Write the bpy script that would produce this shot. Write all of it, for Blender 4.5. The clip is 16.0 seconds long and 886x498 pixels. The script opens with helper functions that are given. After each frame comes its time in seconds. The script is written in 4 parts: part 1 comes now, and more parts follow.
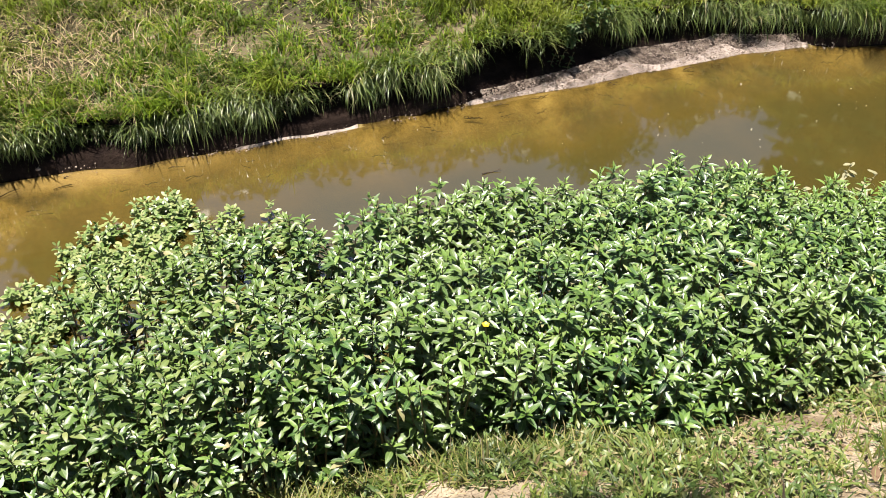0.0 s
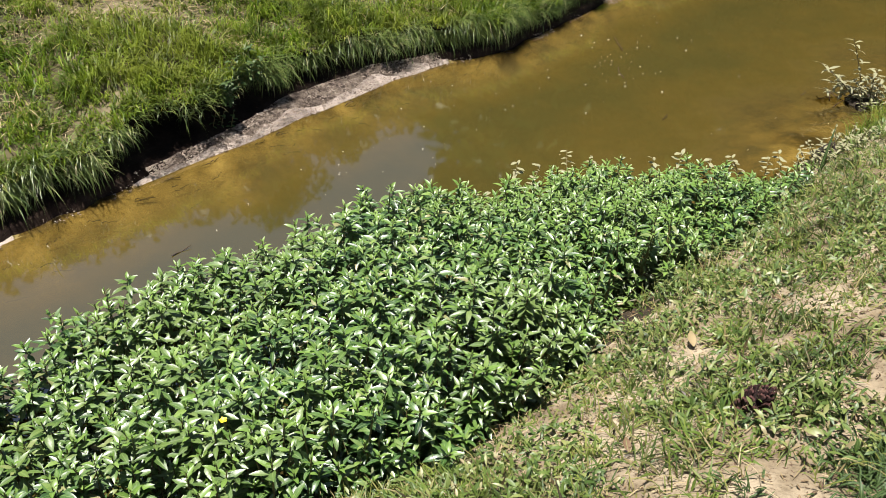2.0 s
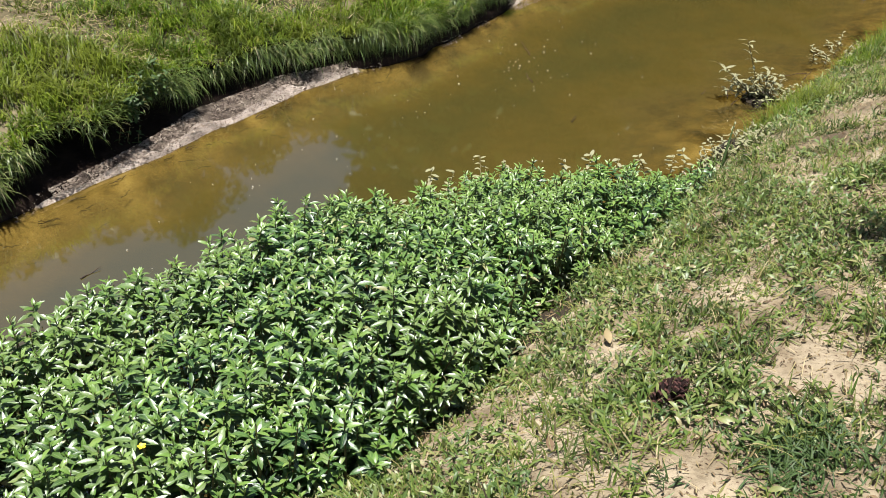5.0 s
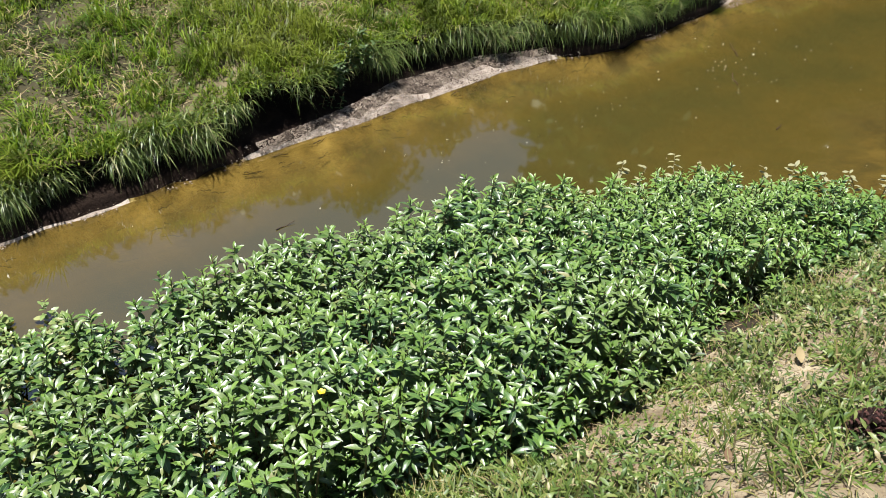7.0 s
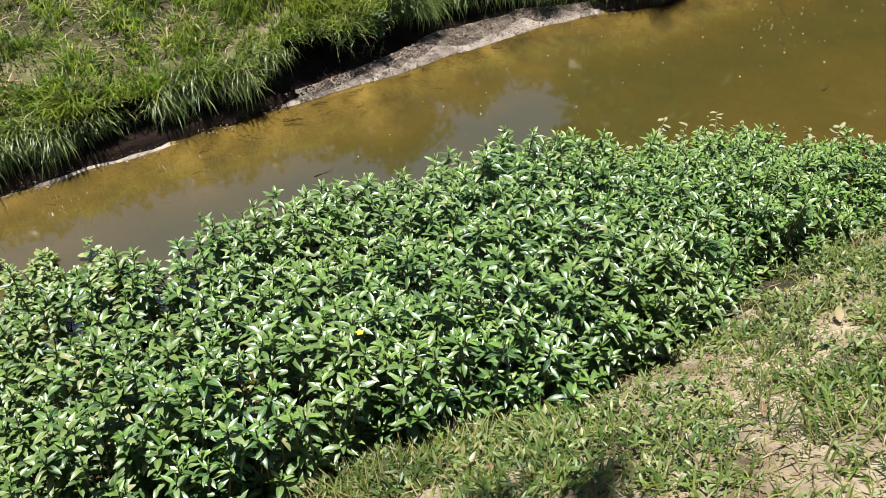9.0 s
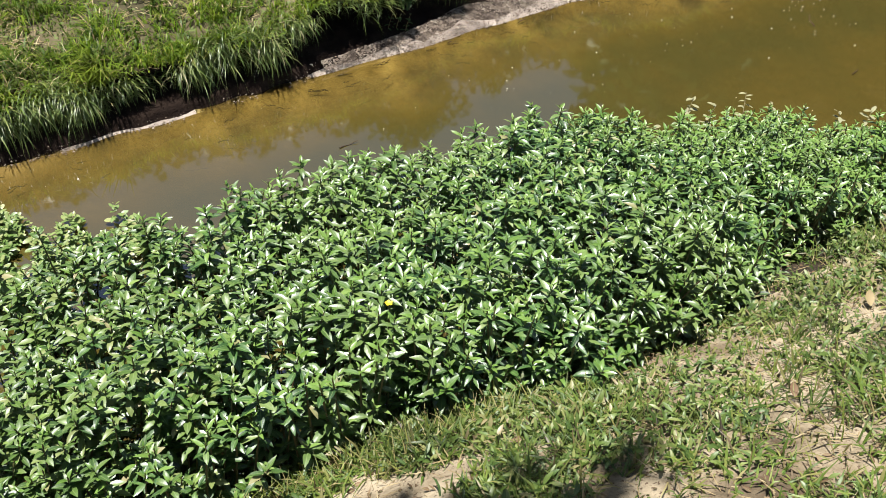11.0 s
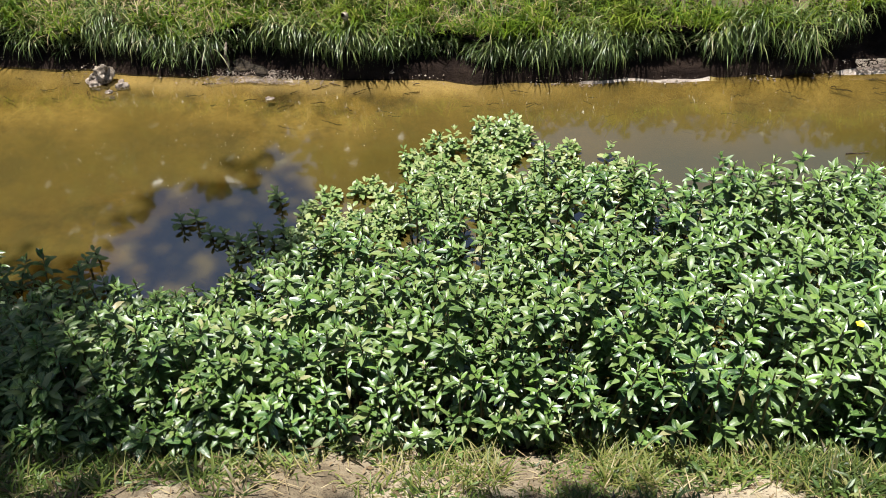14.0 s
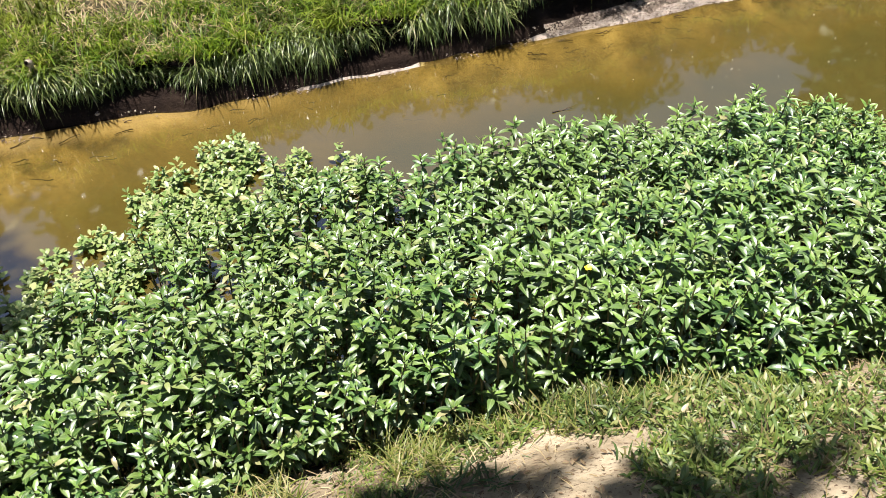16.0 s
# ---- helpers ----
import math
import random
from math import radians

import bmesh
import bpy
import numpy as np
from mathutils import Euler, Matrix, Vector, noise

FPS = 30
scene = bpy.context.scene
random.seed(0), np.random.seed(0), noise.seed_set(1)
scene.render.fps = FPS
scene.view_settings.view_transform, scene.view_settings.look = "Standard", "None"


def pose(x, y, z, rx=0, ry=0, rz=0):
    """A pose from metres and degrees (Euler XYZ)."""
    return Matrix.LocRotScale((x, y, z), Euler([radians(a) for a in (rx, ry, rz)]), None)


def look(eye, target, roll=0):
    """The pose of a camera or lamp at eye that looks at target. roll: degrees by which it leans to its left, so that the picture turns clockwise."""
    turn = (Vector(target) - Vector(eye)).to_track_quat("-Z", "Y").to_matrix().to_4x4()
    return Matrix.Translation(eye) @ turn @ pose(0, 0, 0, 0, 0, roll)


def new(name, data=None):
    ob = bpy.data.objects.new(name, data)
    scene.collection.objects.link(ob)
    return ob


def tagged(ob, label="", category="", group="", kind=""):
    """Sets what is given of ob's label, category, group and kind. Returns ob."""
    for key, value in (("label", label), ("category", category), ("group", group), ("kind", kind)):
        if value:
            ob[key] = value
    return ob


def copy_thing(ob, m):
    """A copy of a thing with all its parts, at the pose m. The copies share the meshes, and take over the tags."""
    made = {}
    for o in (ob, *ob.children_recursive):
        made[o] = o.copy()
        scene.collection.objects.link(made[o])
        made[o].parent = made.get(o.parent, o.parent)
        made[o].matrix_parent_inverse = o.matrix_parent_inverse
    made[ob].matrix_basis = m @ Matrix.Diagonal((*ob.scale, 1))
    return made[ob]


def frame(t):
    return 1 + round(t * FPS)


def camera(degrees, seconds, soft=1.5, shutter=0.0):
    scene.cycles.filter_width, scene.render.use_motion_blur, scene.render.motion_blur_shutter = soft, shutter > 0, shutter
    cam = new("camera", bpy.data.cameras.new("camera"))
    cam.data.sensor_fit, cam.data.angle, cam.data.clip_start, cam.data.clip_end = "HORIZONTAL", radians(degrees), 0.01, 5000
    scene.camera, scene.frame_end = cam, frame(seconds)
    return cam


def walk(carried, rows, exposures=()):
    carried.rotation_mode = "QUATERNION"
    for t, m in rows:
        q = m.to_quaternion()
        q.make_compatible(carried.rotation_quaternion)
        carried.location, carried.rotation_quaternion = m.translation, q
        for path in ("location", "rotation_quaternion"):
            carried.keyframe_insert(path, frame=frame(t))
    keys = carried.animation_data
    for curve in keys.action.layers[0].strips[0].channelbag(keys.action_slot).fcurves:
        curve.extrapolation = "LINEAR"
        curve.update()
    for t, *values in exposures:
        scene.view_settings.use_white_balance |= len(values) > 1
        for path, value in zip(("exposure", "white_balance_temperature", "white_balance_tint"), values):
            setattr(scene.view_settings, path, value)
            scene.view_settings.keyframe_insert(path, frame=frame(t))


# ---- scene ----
cam = camera(55.4, 16.0, soft=0.8)
PATH = [
    (0, (0.615, 1.483, 1.613), (1.127, 2.925, 0.325), 2.7),
    (0.5, (0.635, 1.513, 1.597), (1.385, 2.856, 0.319), 3.6),
    (1, (0.629, 1.546, 1.596), (1.551, 2.784, 0.324), 3.1),
    (1.5, (0.628, 1.572, 1.59), (1.667, 2.755, 0.357), 2.6),
    (2, (0.636, 1.572, 1.596), (1.775, 2.715, 0.415), 3.3),
    (2.5, (0.637, 1.57, 1.598), (1.832, 2.654, 0.416), 3.5),
    (3, (0.64, 1.571, 1.604), (1.866, 2.622, 0.424), 3.8),
    (3.5, (0.642, 1.566, 1.609), (1.895, 2.604, 0.446), 3.6),
    (5.8, (0.629, 1.572, 1.604), (1.907, 2.579, 0.442), 4.8),
    (6, (0.623, 1.579, 1.594), (1.876, 2.616, 0.429), 5.2),
    (6.5, (0.605, 1.593, 1.583), (1.703, 2.777, 0.404), 4.1),
    (7, (0.593, 1.598, 1.577), (1.579, 2.86, 0.38), 3.7),
    (7.5, (0.579, 1.594, 1.569), (1.511, 2.883, 0.356), 3.7),
    (8, (0.576, 1.594, 1.571), (1.476, 2.853, 0.304), 3.6),
    (8.5, (0.572, 1.59, 1.565), (1.471, 2.84, 0.289), 3.9),
    (10.8, (0.524, 1.6, 1.546), (1.406, 2.838, 0.245), 5.3),
    (11, (0.525, 1.609, 1.543), (1.389, 2.843, 0.228), 5.1),
    (11.5, (0.514, 1.626, 1.534), (1.373, 2.85, 0.206), 5.6),
    (12, (0.496, 1.626, 1.534), (1.315, 2.852, 0.184), 7.4),
    (12.5, (0.475, 1.619, 1.536), (1.096, 2.94, 0.169), 5.5),
    (13, (0.453, 1.609, 1.537), (0.833, 3.007, 0.157), 2.9),
    (13.5, (0.416, 1.591, 1.545), (0.522, 3.027, 0.157), 0.4),
    (14, (0.401, 1.575, 1.549), (0.33, 3.009, 0.158), -0.5),
    (14.5, (0.397, 1.566, 1.551), (0.301, 3.0, 0.161), -0.4),
    (15, (0.409, 1.569, 1.549), (0.327, 3.006, 0.16), -1.1),
    (15.5, (0.432, 1.579, 1.548), (0.448, 3.018, 0.159), -2.5),
    (16, (0.466, 1.583, 1.561), (0.918, 2.95, 0.173), 1.2),
]
walk(cam, [(t, look(eye, target, roll)) for t, eye, target, roll in PATH], exposures=((0.0, 1.38, 6900, 17), (1.0, 1.20, 6800, 15), (2.5, 1.12, 6650, 13), (6.0, 1.09, 6500, 11), (8.5, 1.09, 6500, 10), (12.0, 1.12, 6550, 11), (13.5, 1.07, 6500, 11), (14.5, 1.24, 6500, 10), (16.0, 1.44, 6750, 14)))
# ---------------------------------------------------------------- light
SUN_DIR = Vector((-0.14, 0.07, 0.985)).normalized()
world = bpy.data.worlds.new("sky")
scene.world = world
world.use_nodes = True
wn, wl = world.node_tree.nodes, world.node_tree.links
wn.clear()
sky = wn.new("ShaderNodeTexSky")
sky.sky_type = "NISHITA"
sky.sun_disc = False
sky.sun_elevation = math.asin(SUN_DIR.z)
sky.sun_rotation = math.atan2(SUN_DIR.x, SUN_DIR.y)
sky.air_density, sky.dust_density = 1.0, 1.0
wbg, wout = wn.new("ShaderNodeBackground"), wn.new("ShaderNodeOutputWorld")
wbg.inputs["Strength"].default_value = 0.05
wl.new(sky.outputs[0], wbg.inputs[0])
wl.new(wbg.outputs[0], wout.inputs[0])
sun = new("sun", bpy.data.lights.new("sun", "SUN"))
sun.data.energy, sun.data.angle, sun.data.color = 5.0, radians(0.53), (1.0, 0.975, 0.945)
sun.matrix_world = look(SUN_DIR * 30, (0, 0, 0))

# ---------------------------------------------------------------- helpers
rng = np.random.default_rng(7)


def hash2(i, j, seed):
    h = (i.astype(np.int64) * 374761393 + j.astype(np.int64) * 668265263 + seed * 974711) & 0x7FFFFFFF
    h = ((h ^ (h >> 13)) * 1274126177) & 0x7FFFFFFF
    return ((h ^ (h >> 16)) & 0xFFFF) / 65535.0


def vn(x, y, scale, seed=0):
    """Smooth value noise, -1 to 1, with cells of the given size in metres."""
    x, y = np.asarray(x, float) / scale, np.asarray(y, float) / scale
    x, y = np.broadcast_arrays(x, y)
    i, j = np.floor(x), np.floor(y)
    u, v = x - i, y - j
    u, v = u * u * (3 - 2 * u), v * v * (3 - 2 * v)
    a, b = hash2(i, j, seed), hash2(i + 1, j, seed)
    c, d = hash2(i, j + 1, seed), hash2(i + 1, j + 1, seed)
    return 2 * ((a * (1 - u) + b * u) * (1 - v) + (c * (1 - u) + d * u) * v) - 1


def quad_mesh(name, verts, quads, mats, mat_index=None, smooth=True, uv=None):
    me = bpy.data.meshes.new(name)
    verts, quads = np.asarray(verts, np.float32), np.asarray(quads, np.int32)
    me.vertices.add(len(verts))
    me.vertices.foreach_set("co", verts.ravel())
    me.loops.add(quads.size)
    me.loops.foreach_set("vertex_index", quads.ravel())
    me.polygons.add(len(quads))
    me.polygons.foreach_set("loop_start", np.arange(0, quads.size, 4, dtype=np.int32))
    for m in mats:
        me.materials.append(m)
    if mat_index is not None:
        me.polygons.foreach_set("material_index", np.asarray(mat_index, np.int32))
    me.polygons.foreach_set("use_smooth", np.full(len(quads), smooth))
    if uv is not None:
        layer = me.uv_layers.new(name="across")
        layer.data.foreach_set("uv", np.asarray(uv, np.float32)[quads.ravel()].ravel())
    me.update(calc_edges=True)
    me.validate()
    return me


BLADE = (0.75, 1.0, 0.7, 0.06)
LANCE = (0.15, 0.85, 1.0, 0.68, 0.05)
OVAL = (0.18, 0.62, 0.95, 1.0, 0.78, 0.2)


def strips(base, az, elev, bend, length, width, prof, cols=2, fold=0.0, roll=0.0):
    """Many bent strips at once: leaves (3 columns, folded at the midrib) or blades (2 columns).
    az: heading; elev: the angle at the base; bend: the total droop; all in radians."""
    n, k = len(az), len(prof)
    base, prof = np.asarray(base, float), np.asarray(prof)
    ang = elev[:, None] - bend[:, None] * np.linspace(0, 1, k - 1)[None]
    step = (length / (k - 1))[:, None]
    r = np.concatenate([np.zeros((n, 1)), np.cumsum(np.cos(ang) * step, 1)], 1)
    h = np.concatenate([np.zeros((n, 1)), np.cumsum(np.sin(ang) * step, 1)], 1)
    d = np.stack([np.cos(az), np.sin(az), 0 * az], 1)
    s = np.stack([-np.sin(az), np.cos(az), 0 * az], 1)
    mid = base[:, None] + d[:, None] * r[..., None] + np.array([0, 0, 1.0]) * h[..., None]
    a2 = np.concatenate([ang, ang[:, -1:]], 1)
    up = -d[:, None] * np.sin(a2)[..., None] + np.array([0, 0, 1.0]) * np.cos(a2)[..., None]
    rl = np.broadcast_to(np.asarray(roll, float), (n,))[:, None, None]
    side = s[:, None] * np.cos(rl) + up * np.sin(rl)
    nrm = up * np.cos(rl) - s[:, None] * np.sin(rl)
    out = []
    for c in np.linspace(-1, 1, cols):
        w = 0.5 * c * width[:, None] * prof[None]
        out.append(mid + side * w[..., None] + nrm * (abs(c) * fold * 0.5 * width[:, None] * prof[None])[..., None])
    v = np.stack(out, 2).reshape(-1, 3)
    row = np.arange(k - 1)[:, None] * cols + np.arange(cols - 1)[None]
    q = np.stack([row, row + 1, row + cols + 1, row + cols], -1).reshape(-1, 4)
    quads = (np.arange(n)[:, None, None] * (k * cols) + q[None]).reshape(-1, 4)
    u = np.tile(np.stack(np.meshgrid(np.linspace(0, 1, cols), np.linspace(0, 1, k)), -1).reshape(-1, 2), (n, 1))
    return v, quads, u


def joined(*sets):
    vs, qs, us, at = [], [], [], 0
    for v, q, u in sets:
        vs.append(v), qs.append(q + at), us.append(u)
        at += len(v)
    return np.concatenate(vs), np.concatenate(qs), np.concatenate(us)


def tube(points, radii, sides=6):
    """A tapered tube along points."""
    p = np.asarray(points, float)
    t = np.gradient(p, axis=0)
    t /= np.linalg.norm(t, axis=1)[:, None] + 1e-9
    ref = np.where(np.abs(t[:, 2:3]) > 0.9, np.array([[1.0, 0, 0]]), np.array([[0, 0, 1.0]]))
    a = np.cross(t, ref)
    a /= np.linalg.norm(a, axis=1)[:, None]
    b = np.cross(t, a)
    th = np.linspace(0, 2 * np.pi, sides, endpoint=False)
    ring = a[:, None] * np.cos(th)[None, :, None] + b[:, None] * np.sin(th)[None, :, None]
    v = (p[:, None] + ring * np.asarray(radii, float)[:, None, None]).reshape(-1, 3)
    k = len(p)
    i, j = np.meshgrid(np.arange(k - 1), np.arange(sides), indexing="ij")
    q = np.stack([i * sides + j, i * sides + (j + 1) % sides, (i + 1) * sides + (j + 1) % sides, (i + 1) * sides + j], -1).reshape(-1, 4)
    u = np.full((len(v), 2), 0.25)
    return v, q, u


def thing(name, geo, mats, label, category, kind="", group="", smooth=True):
    ob = new(name, quad_mesh(name, geo[0], geo[1], mats, uv=geo[2], smooth=smooth))
    return tagged(ob, label, category, group, kind)


def part(name, data, parent, label="", m=None):
    ob = new(name, data)
    ob.parent = parent
    if m is not None:
        ob.matrix_basis = m
    return tagged(ob, label)


# ---------------------------------------------------------------- materials
def material(name):
    m = bpy.data.materials.new(name)
    m.use_nodes = True
    nt = m.node_tree
    nt.nodes.clear()
    return m, nt.nodes, nt.links


def ramp(nodes, links, fac, stops):
    r = nodes.new("ShaderNodeValToRGB")
    e = r.color_ramp.elements
    while len(e) < len(stops):
        e.new(0.5)
    for el, (p, c) in zip(e, stops):
        el.position, el.color = p, (*c, 1)
    links.new(fac, r.inputs[0])
    return r.outputs[0]


def noise_fac(nodes, links, scale, detail=4.0, rough=0.6, coord=None):
    n = nodes.new("ShaderNodeTexNoise")
    n.inputs["Scale"].default_value, n.inputs["Detail"].default_value, n.inputs["Roughness"].default_value = scale, detail, rough
    if coord is None:
        coord = nodes.new("ShaderNodeTexCoord").outputs["Object"]
    links.new(coord, n.inputs["Vector"])
    return n.outputs["Fac"]


def mixc(nodes, links, fac, a, b, mode="MIX"):
    n = nodes.new("ShaderNodeMix")
    n.data_type, n.blend_type = "RGBA", mode
    for sock, val in ((n.inputs[0], fac), (n.inputs[6], a), (n.inputs[7], b)):
        if isinstance(val, (int, float)):
            sock.default_value = val
        elif isinstance(val, tuple):
            sock.default_value = (*val, 1)
        else:
            links.new(val, sock)
    return n.outputs[2]


def finish(nodes, links, color, rough, bump=None, bump_strength=0.4, bump_dist=0.01, spec=0.5, translucent=0.0, tcolor=None):
    p = nodes.new("ShaderNodeBsdfPrincipled")
    links.new(color, p.inputs["Base Color"])
    if isinstance(rough, (int, float)):
        p.inputs["Roughness"].default_value = rough
    else:
        links.new(rough, p.inputs["Roughness"])
    p.inputs["Specular IOR Level"].default_value = spec
    if bump is not None:
        b = nodes.new("ShaderNodeBump")
        b.inputs["Strength"].default_value, b.inputs["Distance"].default_value = bump_strength, bump_dist
        links.new(bump, b.inputs["Height"])
        links.new(b.outputs[0], p.inputs["Normal"])
    out, sh = nodes.new("ShaderNodeOutputMaterial"), p.outputs[0]
    if translucent:
        t, mx = nodes.new("ShaderNodeBsdfTranslucent"), nodes.new("ShaderNodeMixShader")
        links.new(tcolor if tcolor is not None else color, t.inputs[0])
        mx.inputs[0].default_value = translucent
        links.new(sh, mx.inputs[1]), links.new(t.outputs[0], mx.inputs[2])
        sh = mx.outputs[0]
    links.new(sh, out.inputs[0])


def leaf_material(name, stops, rough=0.35, spec=0.5, translucent=0.25, rib=(0.22, 0.30, 0.10), rib_amount=0.5, patch=None, patch_scale=1.5, random_from="island", blotch=0.25, tufts=0.0):
    m, n, l = material(name)
    if random_from == "island":
        rnd = n.new("ShaderNodeNewGeometry").outputs["Random Per Island"]
    else:
        rnd = n.new("ShaderNodeObjectInfo").outputs["Random"]
    col = ramp(n, l, rnd, stops)
    coord = n.new("ShaderNodeTexCoord").outputs["Object"] if random_from == "island" else n.new("ShaderNodeNewGeometry").outputs["Position"]
    if patch is not None:
        f = ramp(n, l, noise_fac(n, l, patch_scale, 3.0, 0.6, coord), [(0.47, (0, 0, 0)), (0.66, (1, 1, 1))])
        col = mixc(n, l, f, col, patch)
    f2 = noise_fac(n, l, 60.0, 3.0, 0.6, coord)
    col = mixc(n, l, blotch, col, ramp(n, l, f2, [(0.3, (0.25, 0.25, 0.2)), (0.7, (1, 1, 1))]), "MULTIPLY")
    # clumpy noise paints shaded gaps between tufts into the blade colour
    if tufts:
        gap_shade = noise_fac(n, l, tufts, 2.0, 0.5, coord)
        col = mixc(n, l, 1.0, col, ramp(n, l, gap_shade, [(0.34, (0.42, 0.45, 0.42)), (0.6, (1.15, 1.15, 1.05))]), "MULTIPLY")
    if rib_amount:
        uvn, sep = n.new("ShaderNodeUVMap"), n.new("ShaderNodeSeparateXYZ")
        uvn.uv_map = "across"
        l.new(uvn.outputs[0], sep.inputs[0])
        a = n.new("ShaderNodeMath")
        a.operation = "SUBTRACT"
        l.new(sep.outputs[0], a.inputs[0])
        a.inputs[1].default_value = 0.5
        b = n.new("ShaderNodeMath")
        b.operation = "ABSOLUTE"
        l.new(a.outputs[0], b.inputs[0])
        fr = ramp(n, l, b.outputs[0], [(0.02, (rib_amount,) * 3), (0.07, (0, 0, 0))])
        col = mixc(n, l, fr, col, rib)
    rr = n.new("ShaderNodeMapRange")
    l.new(f2, rr.inputs[0])
    rr.inputs[3].default_value, rr.inputs[4].default_value = rough - 0.08, rough + 0.14
    finish(n, l, col, rr.outputs[0], f2, 0.25, 0.004, spec, translucent)
    return m


def soil_material(name, stops, scale, rough=0.9, speck=None, bump=0.6, dist=0.012, spec=0.3, layer=None):
    m, n, l = material(name)
    big = noise_fac(n, l, scale, 5.0, 0.62)
    fine = noise_fac(n, l, scale * 14, 5.0, 0.7)
    col = ramp(n, l, big, stops)
    col = mixc(n, l, 0.55, col, ramp(n, l, fine, [(0.32, (0.45, 0.42, 0.38)), (0.5, (0.95, 0.94, 0.92)), (0.72, (1, 1, 1))]), "MULTIPLY")
    if layer is not None:
        att = n.new("ShaderNodeAttribute")
        att.attribute_name = layer[0]
        col = mixc(n, l, att.outputs["Fac"], col, layer[1])
    if speck is not None:
        f = ramp(n, l, noise_fac(n, l, scale * 30, 2.0, 0.5), [(0.6, (0, 0, 0)), (0.66, (1, 1, 1))])
        col = mixc(n, l, f, col, speck)
    h = mixc(n, l, 0.5, big, fine)
    finish(n, l, col, rough, h, bump, dist, spec)
    return m


SAND = soil_material("sand", [(0.32, (0.080, 0.058, 0.034)), (0.45, (0.21, 0.166, 0.104)), (0.66, (0.40, 0.335, 0.230))], 4.5, 0.95, (0.10, 0.065, 0.04), 0.9, 0.02)
BED = soil_material("stream_bed", [(0.36, (0.055, 0.040, 0.012)), (0.5, (0.23, 0.173, 0.056)), (0.68, (0.40, 0.315, 0.125))], 6.0, 0.9, layer=("silt", (0.46, 0.37, 0.22)))
MUD = soil_material("wet_mud", [(0.36, (0.11, 0.083, 0.063)), (0.52, (0.35, 0.29, 0.235)), (0.7, (0.50, 0.43, 0.36))], 5.0, 0.42, (0.10, 0.07, 0.05), 0.9, 0.02, 0.6)
SHELF = soil_material("crumbling_soil", [(0.35, (0.045, 0.033, 0.025)), (0.5, (0.14, 0.108, 0.083)), (0.66, (0.34, 0.28, 0.22))], 28.0, 0.9, (0.03, 0.02, 0.015), 1.0, 0.03, 0.2)
# bank soil blackened so its colour holds the shade of the hollow
BANK = soil_material("bank_soil_shaded", [(0.3, (0.008, 0.005, 0.004)), (0.55, (0.022, 0.014, 0.010)), (0.75, (0.05, 0.034, 0.024))], 9.0, 0.95, None, 0.9, 0.03, 0.1)
# dark mud of the lumps; under the mat it stands in for shade
MUD_AND_MAT_SHADE = soil_material("dark_mud_and_mat_shade", [(0.3, (0.012, 0.009, 0.006)), (0.55, (0.035, 0.025, 0.015)), (0.75, (0.08, 0.058, 0.036))], 9.0, 0.8, (0.09, 0.07, 0.03), 0.9, 0.02, 0.3)
TURF = soil_material("turf_soil", [(0.36, (0.025, 0.023, 0.010)), (0.55, (0.075, 0.062, 0.030)), (0.72, (0.27, 0.22, 0.14))], 1.6, 0.95, (0.10, 0.13, 0.04))

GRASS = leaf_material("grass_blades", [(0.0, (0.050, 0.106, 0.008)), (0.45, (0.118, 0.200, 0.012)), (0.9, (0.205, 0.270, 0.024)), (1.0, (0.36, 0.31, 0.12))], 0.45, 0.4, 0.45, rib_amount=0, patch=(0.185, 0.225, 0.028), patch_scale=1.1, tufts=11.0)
LIPGRASS = leaf_material("hanging_grass", [(0.0, (0.045, 0.08, 0.016)), (0.5, (0.115, 0.17, 0.033)), (0.9, (0.185, 0.225, 0.06)), (1.0, (0.30, 0.27, 0.14))], 0.38, 0.5, 0.3, rib_amount=0)
FRINGE = leaf_material("fringe_grass", [(0.0, (0.060, 0.10, 0.014)), (0.4, (0.15, 0.19, 0.030)), (0.75, (0.26, 0.25, 0.075)), (1.0, (0.40, 0.33, 0.16))], 0.45, 0.4, 0.4, rib_amount=0)
STRAW = leaf_material("dry_straw", [(0.0, (0.15, 0.105, 0.05)), (0.5, (0.28, 0.215, 0.105)), (1.0, (0.42, 0.345, 0.20))], 0.6, 0.3, 0.15, rib_amount=0)
PRIMROSE = leaf_material("primrose_leaf", [(0.0, (0.020, 0.060, 0.014)), (0.4, (0.052, 0.122, 0.027)), (0.8, (0.096, 0.182, 0.045)), (0.97, (0.19, 0.255, 0.08)), (1.0, (0.28, 0.25, 0.12))], 0.35, 0.85, 0.20, patch=(0.115, 0.175, 0.045), patch_scale=2.2)
PRIMROSE_ONE = leaf_material("primrose_single_leaf", [(0.0, (0.020, 0.060, 0.014)), (0.4, (0.052, 0.122, 0.027)), (0.8, (0.096, 0.182, 0.045)), (0.97, (0.19, 0.255, 0.08)), (1.0, (0.28, 0.25, 0.12))], 0.35, 0.85, 0.20, random_from="object", patch=(0.115, 0.175, 0.045), patch_scale=2.2)
PRIM_PALE = leaf_material("primrose_pale_leaf", [(0.0, (0.036, 0.084, 0.020)), (0.4, (0.080, 0.146, 0.030)), (0.8, (0.136, 0.205, 0.050)), (0.96, (0.22, 0.26, 0.09)), (1.0, (0.31, 0.27, 0.14))], 0.40, 0.6, 0.22)
